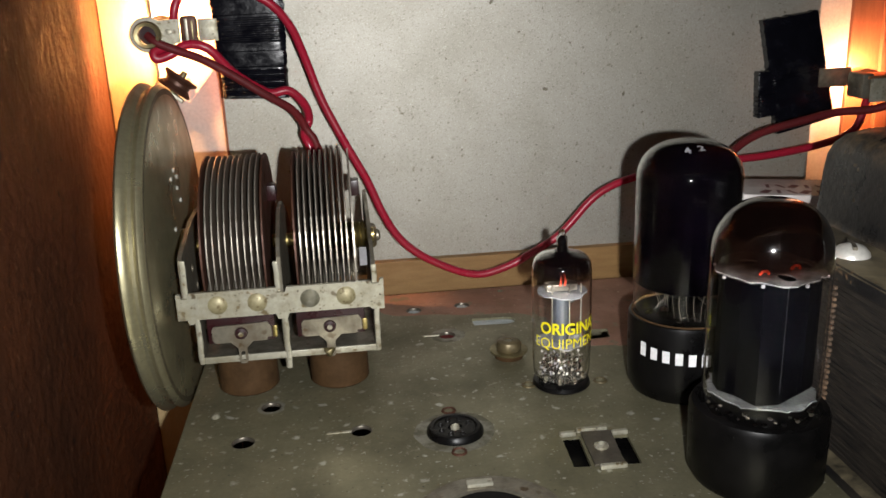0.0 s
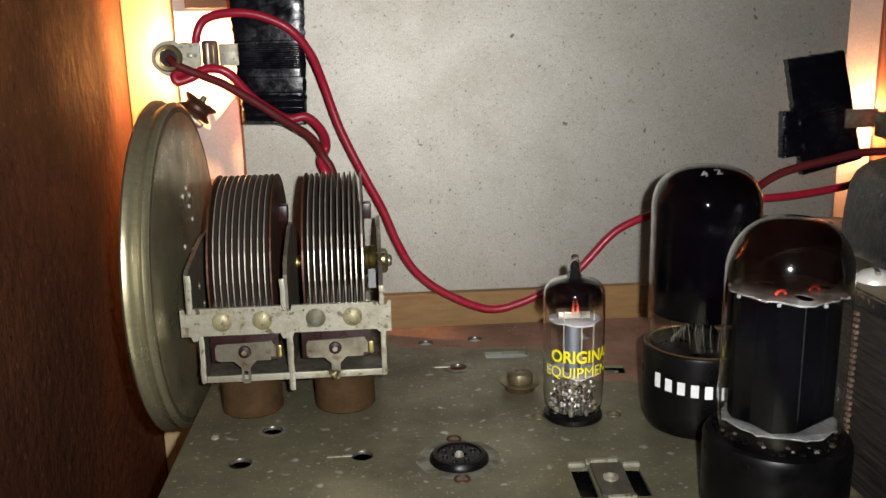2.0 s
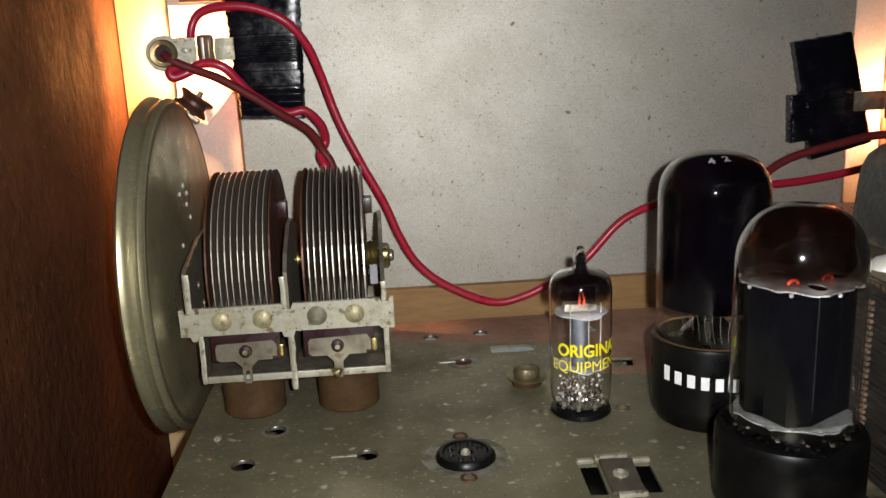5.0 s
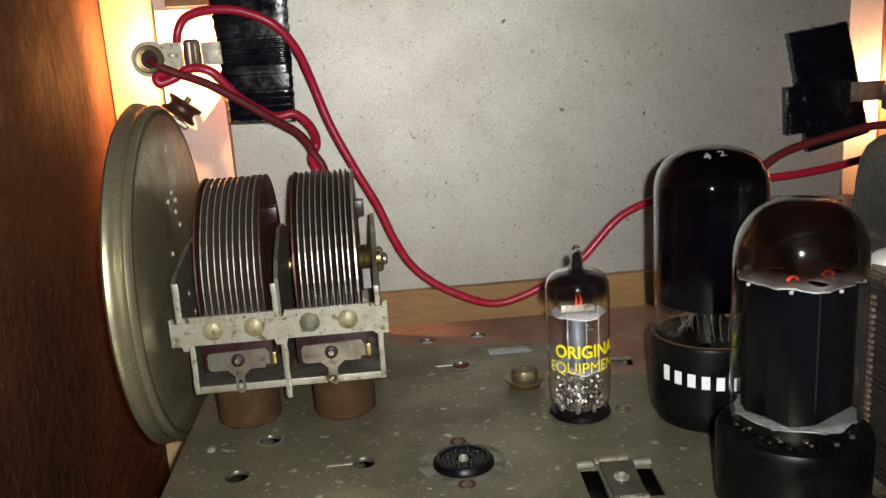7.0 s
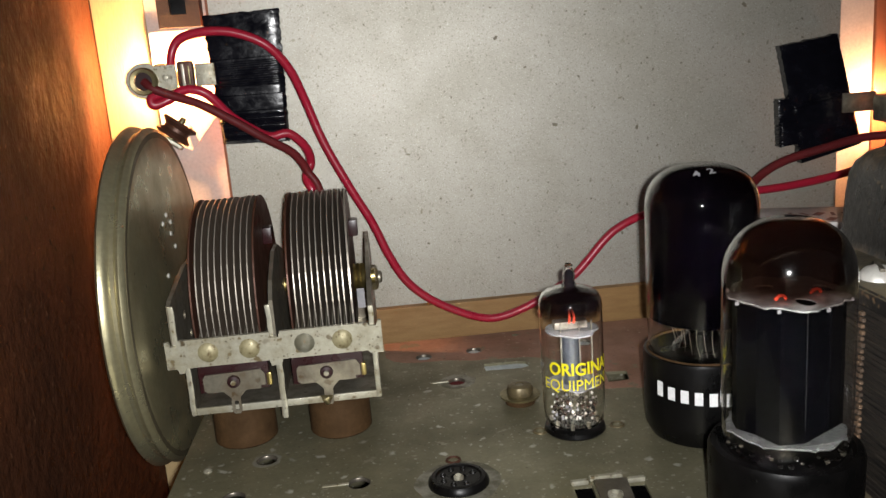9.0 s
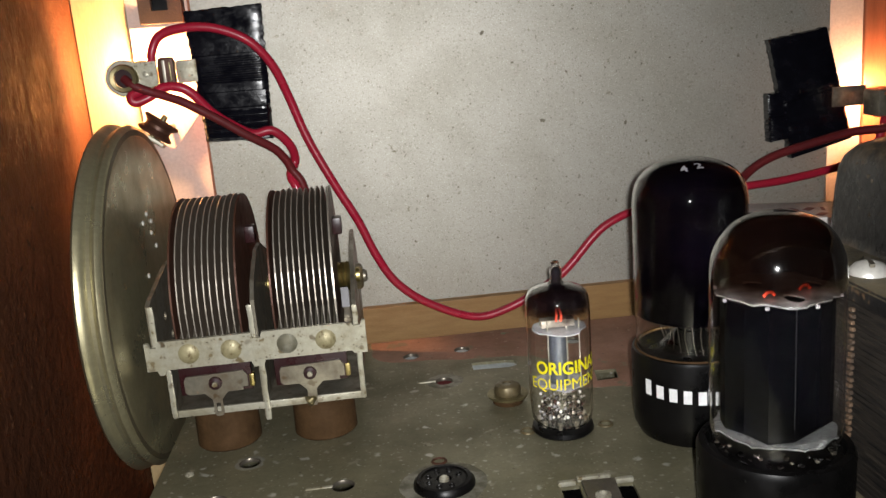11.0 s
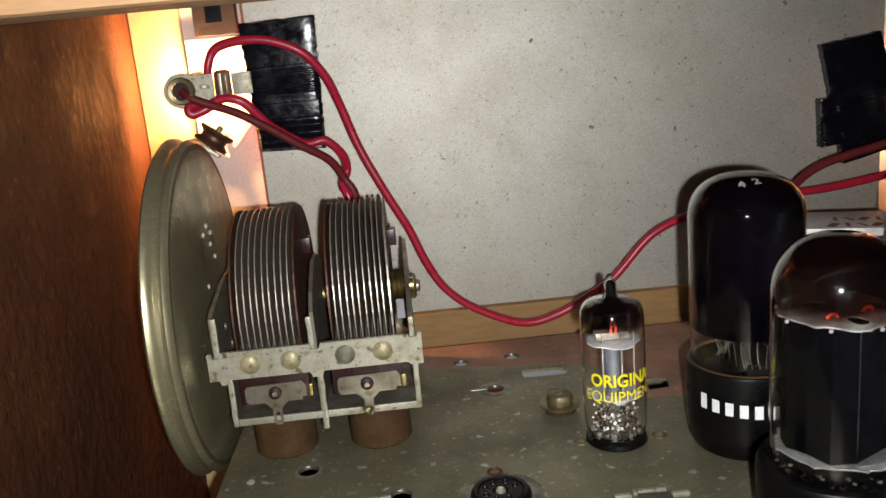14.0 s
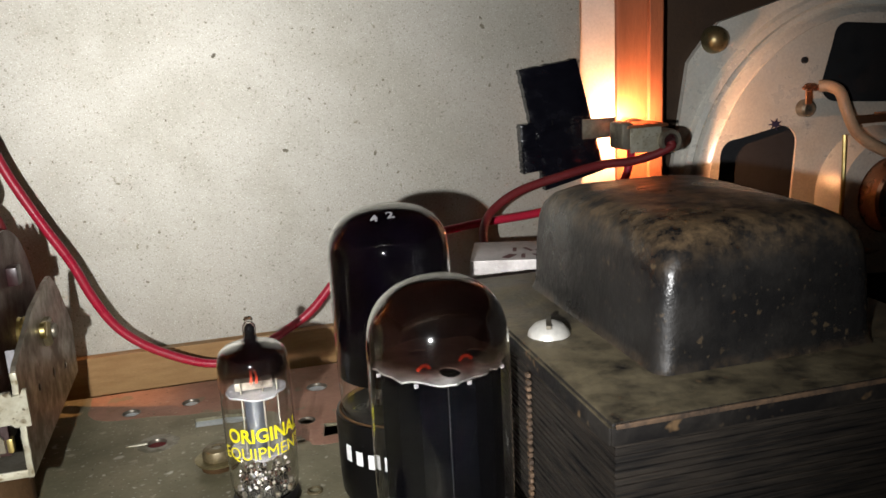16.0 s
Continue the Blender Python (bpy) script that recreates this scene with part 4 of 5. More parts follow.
for k in (10,):
    a = 2 * math.pi * (k + 0.25) / 14
    r = 1.155 if k % 2 else 1.105
    part("seam", tube([(FX + r * math.cos(a), FY + r * math.sin(a), z) for z in (2.75, 4.0, 5.28)], 0.012, 6, 2), ANODESEAM, rect, "thin worn seam")
for name, z, r, m, label in (("mica_spacer", 5.34, 1.25, MICAGREY, "grey mica disc with a ragged edge"), ("mica_collar", 2.34, 1.29, MICACOLLAR, "torn grey lower mica")):
    out = []
    for k in range(72):
        a = 2 * math.pi * k / 72
        q = r * (0.95 + 0.07 * noise.noise(Vector((4 * math.cos(a), 4 * math.sin(a), z))) + (0.05 if k % 9 == 0 else 0.0))
        out.append((FX + q * math.cos(a), FY + q * math.sin(a)))
    holes = [circle(FX - 0.3, FY + 0.45, 0.2, 12), circle(FX + 0.76, FY - 0.02, 0.2, 12, 0.27), circle(FX + 0.02, FY - 0.72, 0.2, 12, 0.24)] if z > 5 else []
    bm = slab(out, holes, z, z + 0.035)
    for v in bm.verts:
        v.co.z += 0.06 * noise.noise(Vector((1.6 * v.co.x, 1.6 * v.co.y, z)))
    part(name, bm, m, rect, label, False)
for k in range(8):
    a = 2 * math.pi * k / 8 + 0.2
    part("mica_tooth", box((FX + 1.22 * math.cos(a) - 0.04, FY + 1.22 * math.sin(a) - 0.02, 5.28), (FX + 1.22 * math.cos(a) + 0.04, FY + 1.22 * math.sin(a) + 0.02, 5.36), 0.015), MICA, rect, "pale bent mica tooth", False)
for dx, dy in ((-0.42, -0.55), (0.42, -0.35)):
    part("heater", tube([(FX + dx - 0.11, FY + dy, 5.42), (FX + dx - 0.05, FY + dy - 0.03, 5.5), (FX + dx + 0.05, FY + dy - 0.03, 5.5), (FX + dx + 0.11, FY + dy, 5.43)], 0.035, 8, 5), HEATER, rect, "red glowing heater loop")
random.seed(21)
for k in range(64):
    a = 2 * math.pi * k / 64 + random.uniform(-0.08, 0.08)
    q = random.uniform(0.03, 0.065)
    part("cement_bead", spin([(0.0, -q), (q, -0.4 * q), (1.1 * q, 0.3 * q), (0.0, q)], (FX + 1.22 * math.cos(a), FY + 1.22 * math.sin(a), 2.08 + random.uniform(-0.08, 0.14)), "z", 7), (BEAD, CLIPSTEEL, BAKELITE, BEAD, BEAD)[k % 5], rect, "glossy cement bead")

# ---------------------------------------------------------------- transformer
tr = thing("power_transformer", (15.5, 19.0, 0), "dusty black enamelled power transformer with a domed bell", "transformer")
X0, X1, Y0, Y1 = 11.55, 19.6, 14.35, 23.3
part("core", box((X0 + 0.12, Y0 + 0.1, 0.35), (X1 - 0.12, Y1 - 0.1, 4.95), 0.02), LAMIN, tr, "stack of black varnished laminations", False)
random.seed(4)
for k in range(34):
    z = 0.45 + 4.4 * k / 33
    o = random.uniform(0.0, 0.03)
    part("lamination", box((X0 + 0.1 - o, Y0 + 0.08 - o, z), (X1 - 0.1 + o, Y1 - 0.08 + o, z + 0.075)), LAMIN, tr, "", False)
part("foot_plate", box((X0 - 0.25, Y0 - 0.2, 0.0), (X1 + 0.2, Y1 + 0.2, 0.3), 0.06), TRAFO, tr, "black flanged foot")
part("top_plate", box((X0, Y0, 4.98), (X1, Y1, 5.16), 0.07), TRAFO, tr, "dusty top flange")
part("rust_edge", box((X0 + 0.05, Y0 - 0.064, 5.06), (X1, Y0 - 0.03, 5.15), 0.015), RUSTLINE, tr, "rusty worn edge")
part("top_lip", box((X0 - 0.02, Y0 - 0.06, 4.78), (X1 + 0.02, Y0 + 0.02, 5.1), 0.03), TRAFO, tr)
part("top_lip", box((X0 - 0.06, Y0 - 0.02, 4.78), (X0 + 0.02, Y1, 5.1), 0.03), TRAFO, tr)


for k in range(26):
    part("seam_stitch", box((X0 - 0.07, 17.98 + 0.03 * (k % 2), 0.9 + 0.145 * k), (X0 + 0.02, 18.12 + 0.03 * (k % 2), 0.99 + 0.145 * k), 0.02), RUSTLINE, tr, "dull stitch of the winding edge", False)


def bell(x0, x1, y0, y1, z0, z1):
    """A pressed bell: rounded rectangles that shrink towards a soft, slightly domed top."""
    bm = bmesh.new()
    rings = []
    levels = [(0.0, -0.05, 0.3), (0.03, -0.01, 0.33), (0.1, 0.02, 0.38), (0.5, 0.06, 0.42), (0.7, 0.1, 0.46), (0.81, 0.17, 0.55), (0.9, 0.32, 0.7), (0.955, 0.58, 0.85), (0.98, 0.95, 1.0), (1.0, 1.7, 1.0)]
    for f, inset, rad in levels:
        ring = []
        a0, a1, b0, b1 = x0 + inset, x1 - inset, y0 + inset, y1 - inset
        rad = min(rad, (a1 - a0) / 2.2, (b1 - b0) / 2.2)
        for cx, cy, s in ((a1 - rad, b1 - rad, 0), (a0 + rad, b1 - rad, 90), (a0 + rad, b0 + rad, 180), (a1 - rad, b0 + rad, 270)):
            for k in range(7):
                a = math.radians(s + 15 * k)
                ring.append(bm.verts.new((cx + rad * math.cos(a), cy + rad * math.sin(a), z0 + (z1 - z0) * f)))
        rings.append(ring)
    for a, b in zip(rings, rings[1:]):
        for k in range(len(a)):
            bm.faces.new((a[k], a[(k + 1) % len(a)], b[(k + 1) % len(a)], b[k]))
    bm.faces.new(rings[-1])
    bm.faces.new(rings[0])
    return bm


part("bell", bell(13.15, 17.75, 15.75, 22.2, 5.14, 7.8), BELL, tr, "pressed black end bell with rounded shoulders")
sc = part("screw", spin([(0.0, 0.30), (0.12, 0.29), (0.3, 0.22), (0.42, 0.08), (0.44, 0.0), (0.0, 0.0)], (12.2, 18.6, 5.17), "z", 28), SCREWHEAD, tr, "shiny slotted screw head")
part("slot", box((11.82, 18.55, 5.40), (12.58, 18.65, 5.475), turn=Matrix.Rotation(1.2, 3, "Z")), ZINCDARK, sc, "dark screw slot", False)

carton = thing("label_box", (15.3, 27.2, 0), "pale foil box with maroon printing on its top", "box")
turned = Matrix.Rotation(radians(-20), 3, "Z")
part("body", box((13.2, 25.9, 0.0), (17.2, 28.3, 4.74), 0.05, turn=turned), LABELWHITE, carton)
for k in range(2):
    for i in range(6):
        mid = Vector((15.2, 26.9, 4.744)) + turned @ Vector((-0.9 + 0.42 * i + 0.15 * k, -0.55 + 0.8 * k, 0))
        size = Vector((0.06 if (i + k) % 3 else 0.13, 0.24, 0.002))
        part("printed_bar", box(mid - size, mid + size, turn=turned @ Matrix.Rotation(0.5 * ((i + k) % 3 - 1), 3, "Z")), LABELRED, carton, "maroon printed bar", False)

# ---------------------------------------------------------------- dial lamps
def tape_sheet(corners, thick, folds, seed, ribs=()):
    """Layers of tape as one thick crumpled sheet between four corners (top left, top right, bottom right, bottom left)."""
    bm = bmesh.new()
    tl, tr_, br, bl = [Vector(c) for c in corners]
    n, m = 22, 150
    front = []
    back = []
    for j in range(m + 1):
        v = j / m
        row, rowb = [], []
        for i in range(n + 1):
            u = i / n
            p = (tl * (1 - u) + tr_ * u) * (1 - v) + (bl * (1 - u) + br * u) * v
            edge = 1.0 if 0 < i < n and 0 < j < m else 0.0
            step = 0.05 * sum(1 for f in folds if v > f)
            q = noise.noise(Vector((u * 1.5 + seed, v * 16, seed))) * 0.008 + noise.noise(Vector((u * 14, v * 22, seed))) * 0.007
            q += sum(0.012 * math.sin(2 * math.pi * v * count) for v0, v1, count in ribs if v0 < v < v1)
            rag = Vector((noise.noise(Vector((seed, v * 26, i)))*0.05 if i in (0, n) else 0, 0, noise.noise(Vector((u * 9, seed, j)))*0.05 if j in (0, m) else 0))
            bulge = 0.06 * (1 - (2 * u - 1) ** 6)
            row.append(bm.verts.new(p + rag + Vector((0, -(q + step + bulge) * edge, 0))))
            rowb.append(bm.verts.new(p + rag + Vector((0, thick, 0))))
        front.append(row)
        back.append(rowb)
    for j in range(m):
        for i in range(n):
            bm.faces.new((front[j][i], front[j + 1][i], front[j + 1][i + 1], front[j][i + 1]))
            bm.faces.new((back[j][i], back[j][i + 1], back[j + 1][i + 1], back[j + 1][i]))
    for j in range(m):
        for i in (0, n):
            bm.faces.new((front[j][i], front[j + 1][i], back[j + 1][i], back[j][i]))
    for i in range(n):
        for j in (0, m):
            bm.faces.new((front[j][i], front[j][i + 1], back[j][i + 1], back[j][i]))
    return bm


dl = thing("dial_lamp", (-6.1, 31, 10.0), "lit dial lamp in a metal bayonet holder on a bracket", "lamp", "dial lamps")
sk = part("holder", spin([(0.3, -0.5), (0.42, -0.52), (0.46, -0.45), (0.46, 1.9), (0.56, 2.1), (0.58, 2.5), (0.54, 2.5), (0.5, 2.15), (0.34, 1.9), (0.33, -0.3)], (-6.12, 31.3, 10.5), "y", 32, closed=True), BRASSDULL, dl, "round tarnished brass lamp holder")
part("insulator", spin([(0.0, -0.3), (0.31, -0.3), (0.31, 0.1), (0.0, 0.1)], (-6.12, 31.3, 10.5), "y", 24), BAKERED, sk, "dark insulating disc")
part("flange", slab([(-6.12 + 0.62 * math.cos(radians(a)), 10.5 + 0.6 * math.sin(radians(a))) for a in range(50, 300, 10)] + [(-5.05, 10.22), (-5.05, 10.98), (-5.5, 10.98)], [circle(-6.12, 10.5, 0.46, 24)], 31.0, 31.08, "y"), ZINC, dl, "pale metal flange", False)
part("flange_rivet", spin([(0.0, -0.08), (0.09, -0.05), (0.1, 0.0), (0.0, 0.0)], (-5.42, 31.0, 10.58), "y", 12), ZINC, dl)
part("spring", box((-5.07, 31.15, 10.12), (-4.52, 31.55, 11.08), 0.13), RUST, dl, "dark spring contact seen edge on")
part("spring_leaf", box((-4.9, 31.1, 10.22), (-4.8, 31.2, 10.98), 0.02), ALU, dl, "bright spring leaf")
part("spring_leaf", box((-4.68, 31.1, 10.3), (-4.63, 31.2, 10.9), 0.015), BRASSDULL, dl, "dull spring leaf")
part("bracket", box((-4.53, 31.5, 10.2), (-3.86, 31.6, 10.95), 0.03), ZINC, dl, "flat metal bracket")
part("bracket_foot", box((-3.6, 32.15, 9.6), (-2.4, 33.96, 11.2), 0.05), ZINCDARK, dl)
part("tape", tape_sheet([(-4.1, 31.85, 12.52), (-1.5, 31.85, 12.6), (-1.64, 31.85, 8.05), (-3.92, 31.85, 8.12)], 0.24, (0.34, 0.62, 0.74), 3.0, ((0.36, 0.56, 30), (0.76, 0.98, 42))), TAPE, dl, "black insulating tape wrapped in layers")
part("tape_side", box((-3.92, 32.06, 8.2), (-3.75, 33.965, 12.45), 0.04), TAPE, dl, "black tape folded back to the panel")
g = part("bulb", spin([(0.28, 33.5), (0.32, 33.65), (0.42, 33.9), (0.46, 34.15), (0.36, 34.4), (0.15, 34.5), (0.0, 34.52)], (-6.12, 0, 10.52), "y", 24), BULB, dl, "small glass bulb")
g.visible_shadow = False
part("filament", tube([(-6.3, 34.05, 10.5), (-6.1, 34.13, 10.56), (-5.9, 34.05, 10.5)], 0.05, 6, 3), FILAMENT, dl, "glowing filament").visible_shadow = False

# pulley on its plate
pl = thing("cord_pulley", (-5.4, 32.4, 9.0), "small brass cord pulley on a bent metal plate", "pulley")
part("plate", slab([(-6.6, 8.2), (-5.6, 7.75), (-4.35, 9.2), (-4.35, 12.2), (-6.6, 12.2)], [], 34.6, 34.68, "y"), STRIPWHITE, pl, "pale painted plate with a cut corner", False)
tilt = Matrix.Rotation(radians(38), 4, "Y") @ Matrix.Rotation(radians(-9), 4, "X")


def leaning(bm, at):
    bmesh.ops.transform(bm, matrix=Matrix.Translation(at) @ tilt, verts=bm.verts)
    return bm


PU = Vector((-5.5, 31.9, 8.75))
part("wheel", leaning(spin([(0.1, -0.24), (0.6, -0.3), (0.64, -0.22), (0.46, -0.06), (0.46, 0.06), (0.64, 0.22), (0.6, 0.3), (0.1, 0.24)], (0, 0, 0), "z", 30, closed=True), PU), RUST, pl, "grooved bronze wheel")
part("pin", leaning(spin([(0.0, -0.9), (0.11, -0.9), (0.11, 0.42), (0.08, 0.5), (0.0, 0.5)], (0, 0, 0), "z", 14), PU), BRASSDULL, pl, "short brass pin")
part("arm", leaning(box((-0.62, -0.35, -0.5), (0.5, 0.3, -0.36), 0.04), PU), ZINC, pl, "bent metal arm")
part("stay", tube([(-5.75, 32.1, 8.3), (-5.7, 33.0, 8.4), (-5.6, 34.62, 8.6)], 0.12, 8, 4), ZINCDARK, pl)

dr = thing("dial_lamp", (21.2, 31, 6.6), "lit dial lamp in a metal bayonet holder, taped to the panel", "lamp", "dial lamps")
ax = Vector((21.9, 31.2, 7.2))
sk = part("holder", spin([(0.28, -0.4), (0.40, -0.42), (0.44, -0.35), (0.44, 1.9), (0.6, 2.1), (0.62, 2.6), (0.58, 2.6), (0.54, 2.15), (0.32, 1.9), (0.3, -0.2)], tuple(ax), "y", 32, closed=True), ZINCDARK, dr, "round metal lamp holder")
part("insulator", spin([(0.0, -0.2), (0.29, -0.2), (0.29, 0.2), (0.0, 0.2)], tuple(ax), "y", 24), BAKERED, sk, "dark insulating disc")
part("flange", box((20.35, 30.95, 6.85), (21.6, 31.03, 7.75), 0.05), ZINC, dr, "pale metal flange")
part("yoke", box((20.1, 31.1, 6.95), (20.6, 32.2, 7.95), 0.16), ZINCDARK, dr, "folded metal yoke")
part("yoke_top", box((20.3, 31.0, 7.72), (21.9, 32.4, 7.84), 0.04), COPPER, dr, "copper tinted strap")
part("bracket", box((19.4, 32.95, 7.25), (20.75, 33.05, 8.0), 0.03), ZINCDARK, dr, "flat metal bracket")
part("tape", tape_sheet([(17.15, 33.6, 9.95), (19.45, 33.6, 10.25), (20.5, 33.45, 5.95), (18.05, 33.45, 5.35)], 0.36, (0.5, 0.53), 8.0), TAPE, dr, "black insulating tape wrapped in layers")
part("tape_end", tape_sheet([(17.1, 33.55, 7.9), (18.5, 33.5, 8.05), (18.5, 33.5, 6.2), (17.2, 33.55, 6.05)], 0.4, (0.5,), 5.0), TAPE, dr, "ragged end of black tape")
g = part("bulb", spin([(0.28, 33.5), (0.32, 33.65), (0.42, 33.9), (0.45, 34.1), (0.36, 34.35), (0.15, 34.5), (0.0, 34.52)], (21.8, 0, 7.4), "y", 24), BULB, dr, "small glass bulb")
g.visible_shadow = False
part("filament", tube([(21.6, 34.05, 7.5), (21.8, 34.13, 7.58), (22.0, 34.05, 7.5)], 0.05, 6, 3), FILAMENT, dr, "glowing filament").visible_shadow = False

# ---------------------------------------------------------------- wires
def wire(name, points, r, material, label):
    return tagged(part(name, tube(points, r), material, None), label, "wire")


wire("lamp_wire", [(-5.3, 31.5, 10.7), (-5.25, 31.6, 11.3), (-4.9, 31.6, 11.8), (-4.05, 31.5, 11.98), (-3.05, 31.5, 11.88), (-2.04, 31.6, 11.4), (-1.38, 31.9, 10.55), (-0.99, 32.2, 9.48),
                   (-0.48, 32.3, 7.86), (0.28, 32.3, 6.17), (0.99, 32.3, 4.75), (1.51, 32.3, 3.42), (2.17, 32.3, 2.28), (3.29, 32.3, 1.36), (5, 32.3, 0.63), (6.36, 32.3, 0.85),
                   (7.59, 32.3, 1.46), (8.6, 32.3, 2.1), (9.72, 32.3, 3.29), (10.4, 32.3, 3.78), (11.3, 32.3, 4.12), (12.5, 32.3, 4.35), (13.7, 32.3, 4.47), (15.2, 32.3, 4.62),
                   (17.2, 32.3, 4.74), (19.3, 32.3, 5.05), (20.6, 32.3, 5.5), (20.95, 32.2, 6.3), (20.95, 32.0, 7.2)], 0.155, RED, "red insulated wire hanging slack between the dial lamps")
wire("lamp_wire", [(-6.15, 31.05, 10.5), (-5.85, 30.9, 10.25), (-5.3, 31.0, 9.98), (-4.5, 30.95, 9.66), (-3.9, 30.95, 9.32), (-3.2, 31.0, 8.86), (-2.5, 31.1, 8.35), (-1.65, 31.5, 7.75),
                   (-1.3, 31.7, 7.3), (-1.12, 31.8, 6.9), (-0.8, 31.8, 6.3), (-0.7, 31.9, 5.0), (-0.8, 32.05, 2.5), (-0.8, 32.1, 0.15)], 0.15, REDDARK, "dark red twisted wire from the lamp holder down to the chassis")
wire("lamp_wire", [(-5.4, 31.3, 10.1), (-5.95, 31.0, 9.95), (-5.9, 30.95, 9.7), (-5.4, 31.1, 9.85), (-4.9, 31.15, 10.12), (-4.2, 31.2, 9.95), (-3.5, 31.5, 9.1), (-2.7, 31.6, 8.5), (-2.2, 31.45, 8.3),
                   (-1.6, 31.5, 8.35), (-1.1, 31.75, 7.8), (-1.0, 32.05, 7.2), (-1.2, 31.85, 6.7), (-1.0, 31.7, 6.0), (-1.1, 31.95, 4.0), (-1.15, 32.1, 0.15)], 0.16, RED, "red twisted wire looped under the lamp holder")
wire("lamp_wire", [(21.93, 30.9, 7.15), (21.85, 30.85, 6.95), (20.73, 31.2, 6.55), (19.37, 31.5, 6.45), (18.04, 31.5, 6.21), (16.29, 31.5, 5.8), (15.2, 31.3, 5.25), (14.6, 30.6, 4.75), (14.4, 29.8, 4.2),
                   (14.5, 29.3, 3.4), (14.5, 29.2, 0.1)], 0.16, REDDARK, "dark red wire from the lamp holder to the foil box")

# ---------------------------------------------------------------- loudspeaker
SX, SZ = 34.2, 3.6
spk = thing("loudspeaker", (SX, 36.0, SZ - 10), "loudspeaker with bare zinc basket and black cone on dark board", "speaker")


def tabbed(a):
    off = abs((math.degrees(a) - 138 + 45) % 90 - 45)
    return 9.25 / math.cos(radians(33 - max(off, 6))) if off < 33 else 9.25


part("flange", slab([(SX + tabbed(a) * math.cos(a), SZ + tabbed(a) * math.sin(a)) for a in [2 * math.pi * k / 120 for k in range(120)]], [circle(SX, SZ, 7.9, 48)], 36.3, 36.58, "y"), BASKET, spk, "", False)
part("rim", spin([(8.9, 36.3), (8.8, 36.05), (8.55, 35.95), (8.4, 36.1), (8.2, 36.1), (8.05, 35.85), (7.8, 35.7), (7.7, 35.8), (7.9, 36.3)], (SX, 0, SZ), "y", 80, closed=True), BASKET, spk)
def window(turn):
    """A basket window: a rounded, slightly tapering opening along the radius at that angle."""
    pts = []
    for u, v, a0 in ((7.35 - 0.7, 2.3 - 0.7, 0), (3.95 + 0.7, 2.9 - 0.7, 90), (3.95 + 0.7, -2.9 + 0.7, 180), (7.35 - 0.7, -2.3 + 0.7, 270)):
        for k in range(7):
            a = radians(a0 + 15 * k)
            pts.append((u + 0.7 * math.cos(a), v + 0.7 * math.sin(a)))
    c, q = math.cos(radians(turn)), math.sin(radians(turn))
    return [(SX + u * c - v * q, SZ + u * q + v * c) for u, v in pts]


bm = slab(circle(SX, SZ, 7.8, 96), [circle(SX, SZ, 2.9, 48)] + [window(a) for a in (-4, 86, 176, 266)], 35.0, 35.12, "y")
for v in bm.verts:
    v.co.y += 0.16 * (math.hypot(v.co.x - SX, v.co.z - SZ) - 4.0)
part("basket", bm, BASKET, spk, "pressed zinc basket with four windows", False)
part("collar", spin([(2.95, 34.95), (2.9, 34.6), (2.7, 34.3), (2.5, 33.75), (1.7, 33.6), (1.7, 33.7), (2.4, 33.85), (2.6, 34.35), (2.8, 34.95)], (SX, 0, SZ), "y", 60, closed=True), BASKET, spk, "stepped collar")
part("cone", spin([(7.8, 36.4), (7.7, 36.25), (3.0, 35.0), (2.4, 34.6), (0.0, 34.6)], (SX, 0, SZ), "y", 60), CONE, spk, "black paper cone")
part("magnet", spin([(1.25, 32.6), (1.5, 32.6), (1.62, 32.7), (1.66, 32.9), (1.66, 33.7), (1.25, 33.7)], (SX, 0, SZ), "y", 44, closed=True), COPPER, spk, "copper ring")
part("winding", spin([(0.0, 32.66), (1.1, 32.66), (1.24, 32.75), (1.24, 33.7), (0.0, 33.7)], (SX, 0, SZ), "y", 36), MESHGREY, spk, "grey woven end")
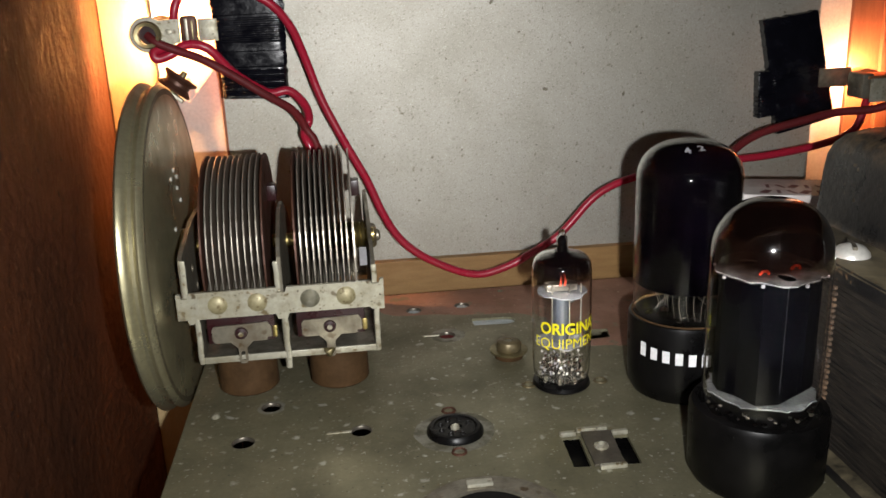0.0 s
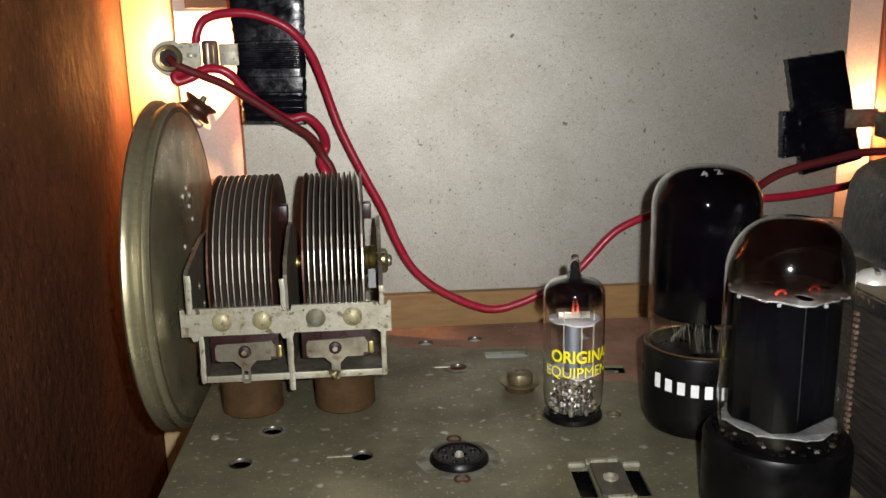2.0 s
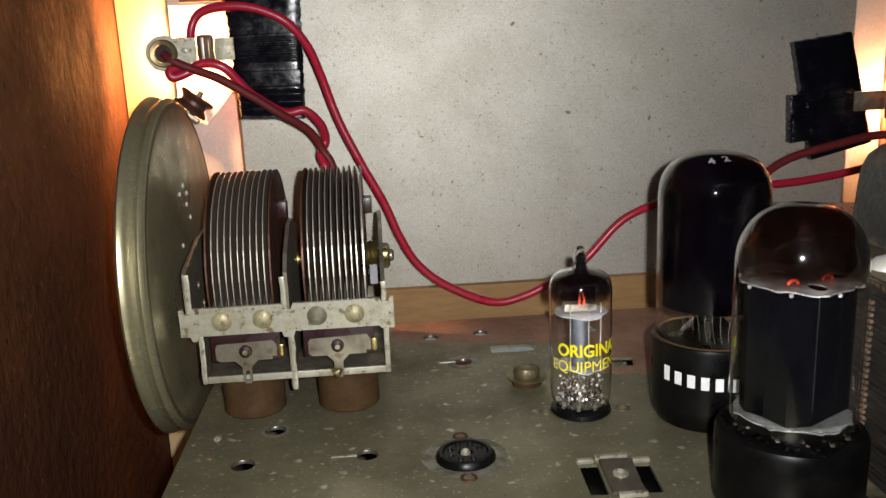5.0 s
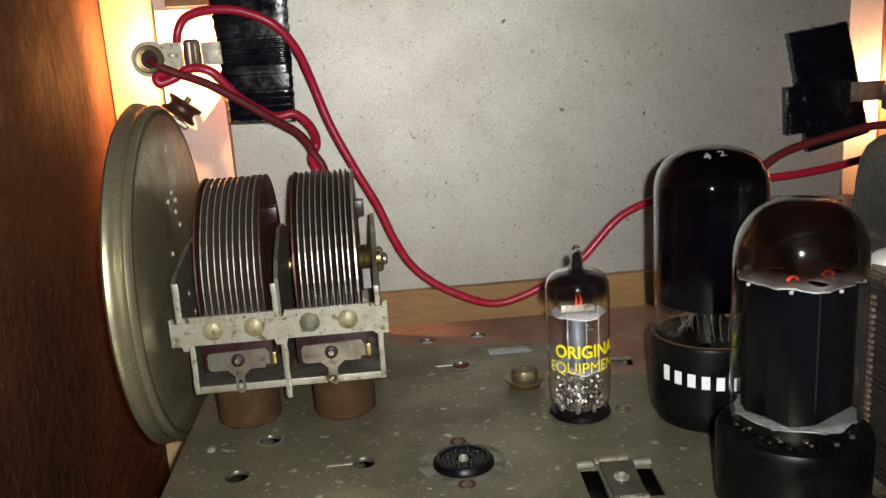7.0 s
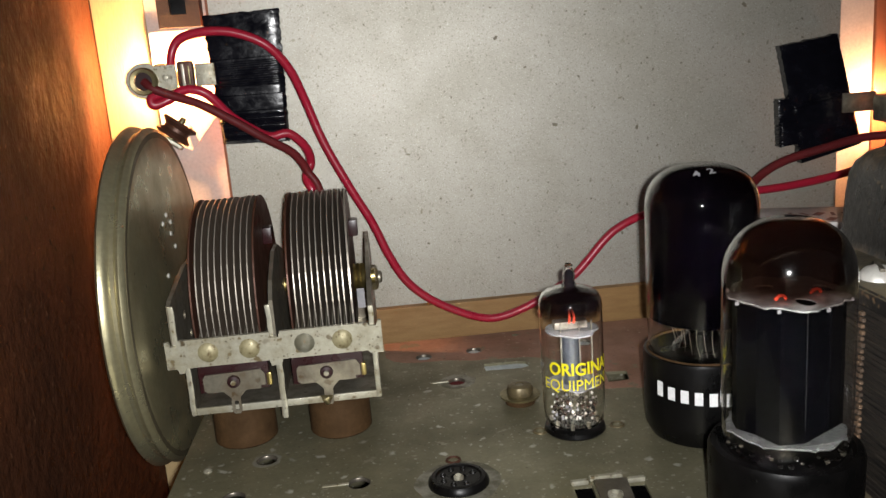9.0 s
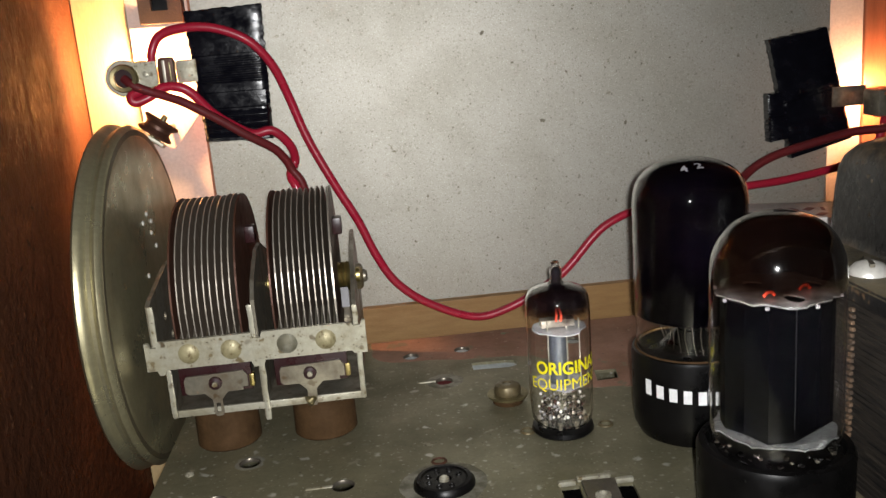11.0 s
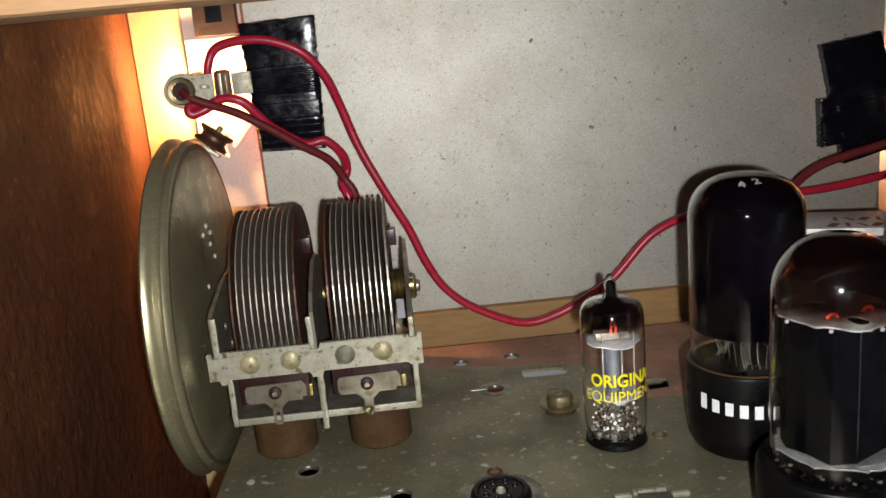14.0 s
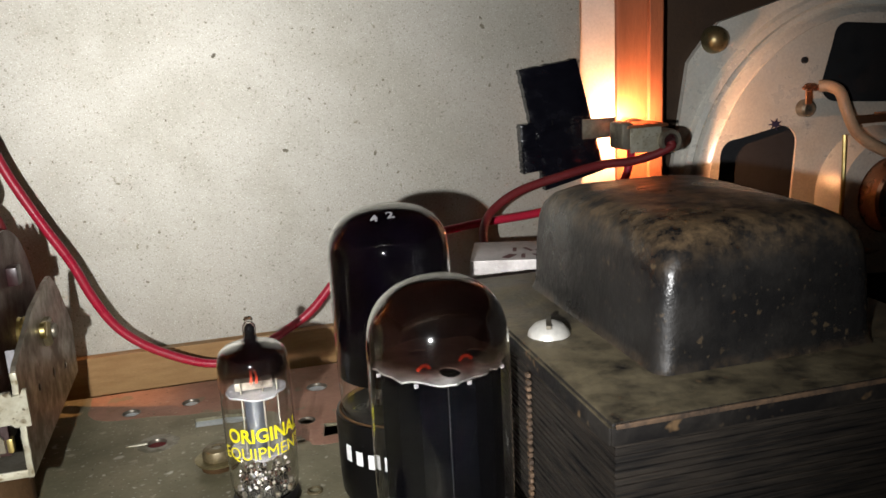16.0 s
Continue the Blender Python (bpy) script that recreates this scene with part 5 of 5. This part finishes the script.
part("stay", tube([(31.75, 33.7, 2.2), (31.7, 33.6, 4.5), (31.72, 33.7, 6.4)], 0.1, 8, 4), BRASS, spk, "brass stay")
part("copper_strap", box((31.9, 33.3, 6.85), (37.5, 33.45, 7.2), 0.05), COPPER, spk, "copper strap")
part("strap_foot", box((33.9, 33.4, 6.9), (34.5, 34.6, 7.15), 0.04), COPPER, spk)
term = part("terminal", spin([(0.12, 34.75), (0.26, 34.72), (0.36, 34.82), (0.38, 35.2), (0.12, 35.2)], (30.75, 0, 7.5), "y", 24, closed=True), ZINCDARK, spk, "bright terminal eyelet")
part("terminal_lug", box((30.45, 34.6, 7.7), (30.75, 34.72, 8.6), 0.04), COPPER, spk, "copper solder lug")
for k in range(7):
    part("solder_lump", spin([(0.0, -0.1), (0.1, -0.06), (0.13, 0.03), (0.0, 0.11)], (30.3 + 0.11 * k, 34.55, 8.42 + 0.1 * math.sin(2.1 * k)), "z", 8), COPPER, spk, "glistening copper strand")
part("bolt", spin([(0.0, 35.6), (0.3, 35.65), (0.5, 35.85), (0.58, 36.1), (0.58, 36.3), (0.0, 36.3)], (26.95, 0, 10.6), "y", 26), BRASSDULL, spk, "domed bolt head")
part("rivet_hole", spin([(0.0, 34.98), (0.14, 34.98), (0.14, 35.1), (0.0, 35.1)], (30.6, 0, 9.55), "y", 14), CONE, spk, "small dark hole")
part("ink_mark", slab([(29.15 + 0.4 * (1 if k % 2 else 0.4) * math.cos(2 * math.pi * k / 14), 6.95 + 0.28 * (1 if k % 2 else 0.4) * math.sin(2 * math.pi * k / 14)) for k in range(14)], [], 34.85, 34.86, "y"), INK, spk, "purple ink blot", False)
wire("speaker_wire", [(30.95, 34.5, 8.45), (31.25, 34.25, 8.45), (31.45, 33.8, 8.2), (31.6, 33.5, 7.4), (32.0, 33.3, 6.5), (32.7, 33.0, 5.9), (33.8, 32.8, 5.5), (36.5, 32.8, 5.3)], 0.25, BEIGE, "thick beige insulated wire soldered to the loudspeaker terminal")
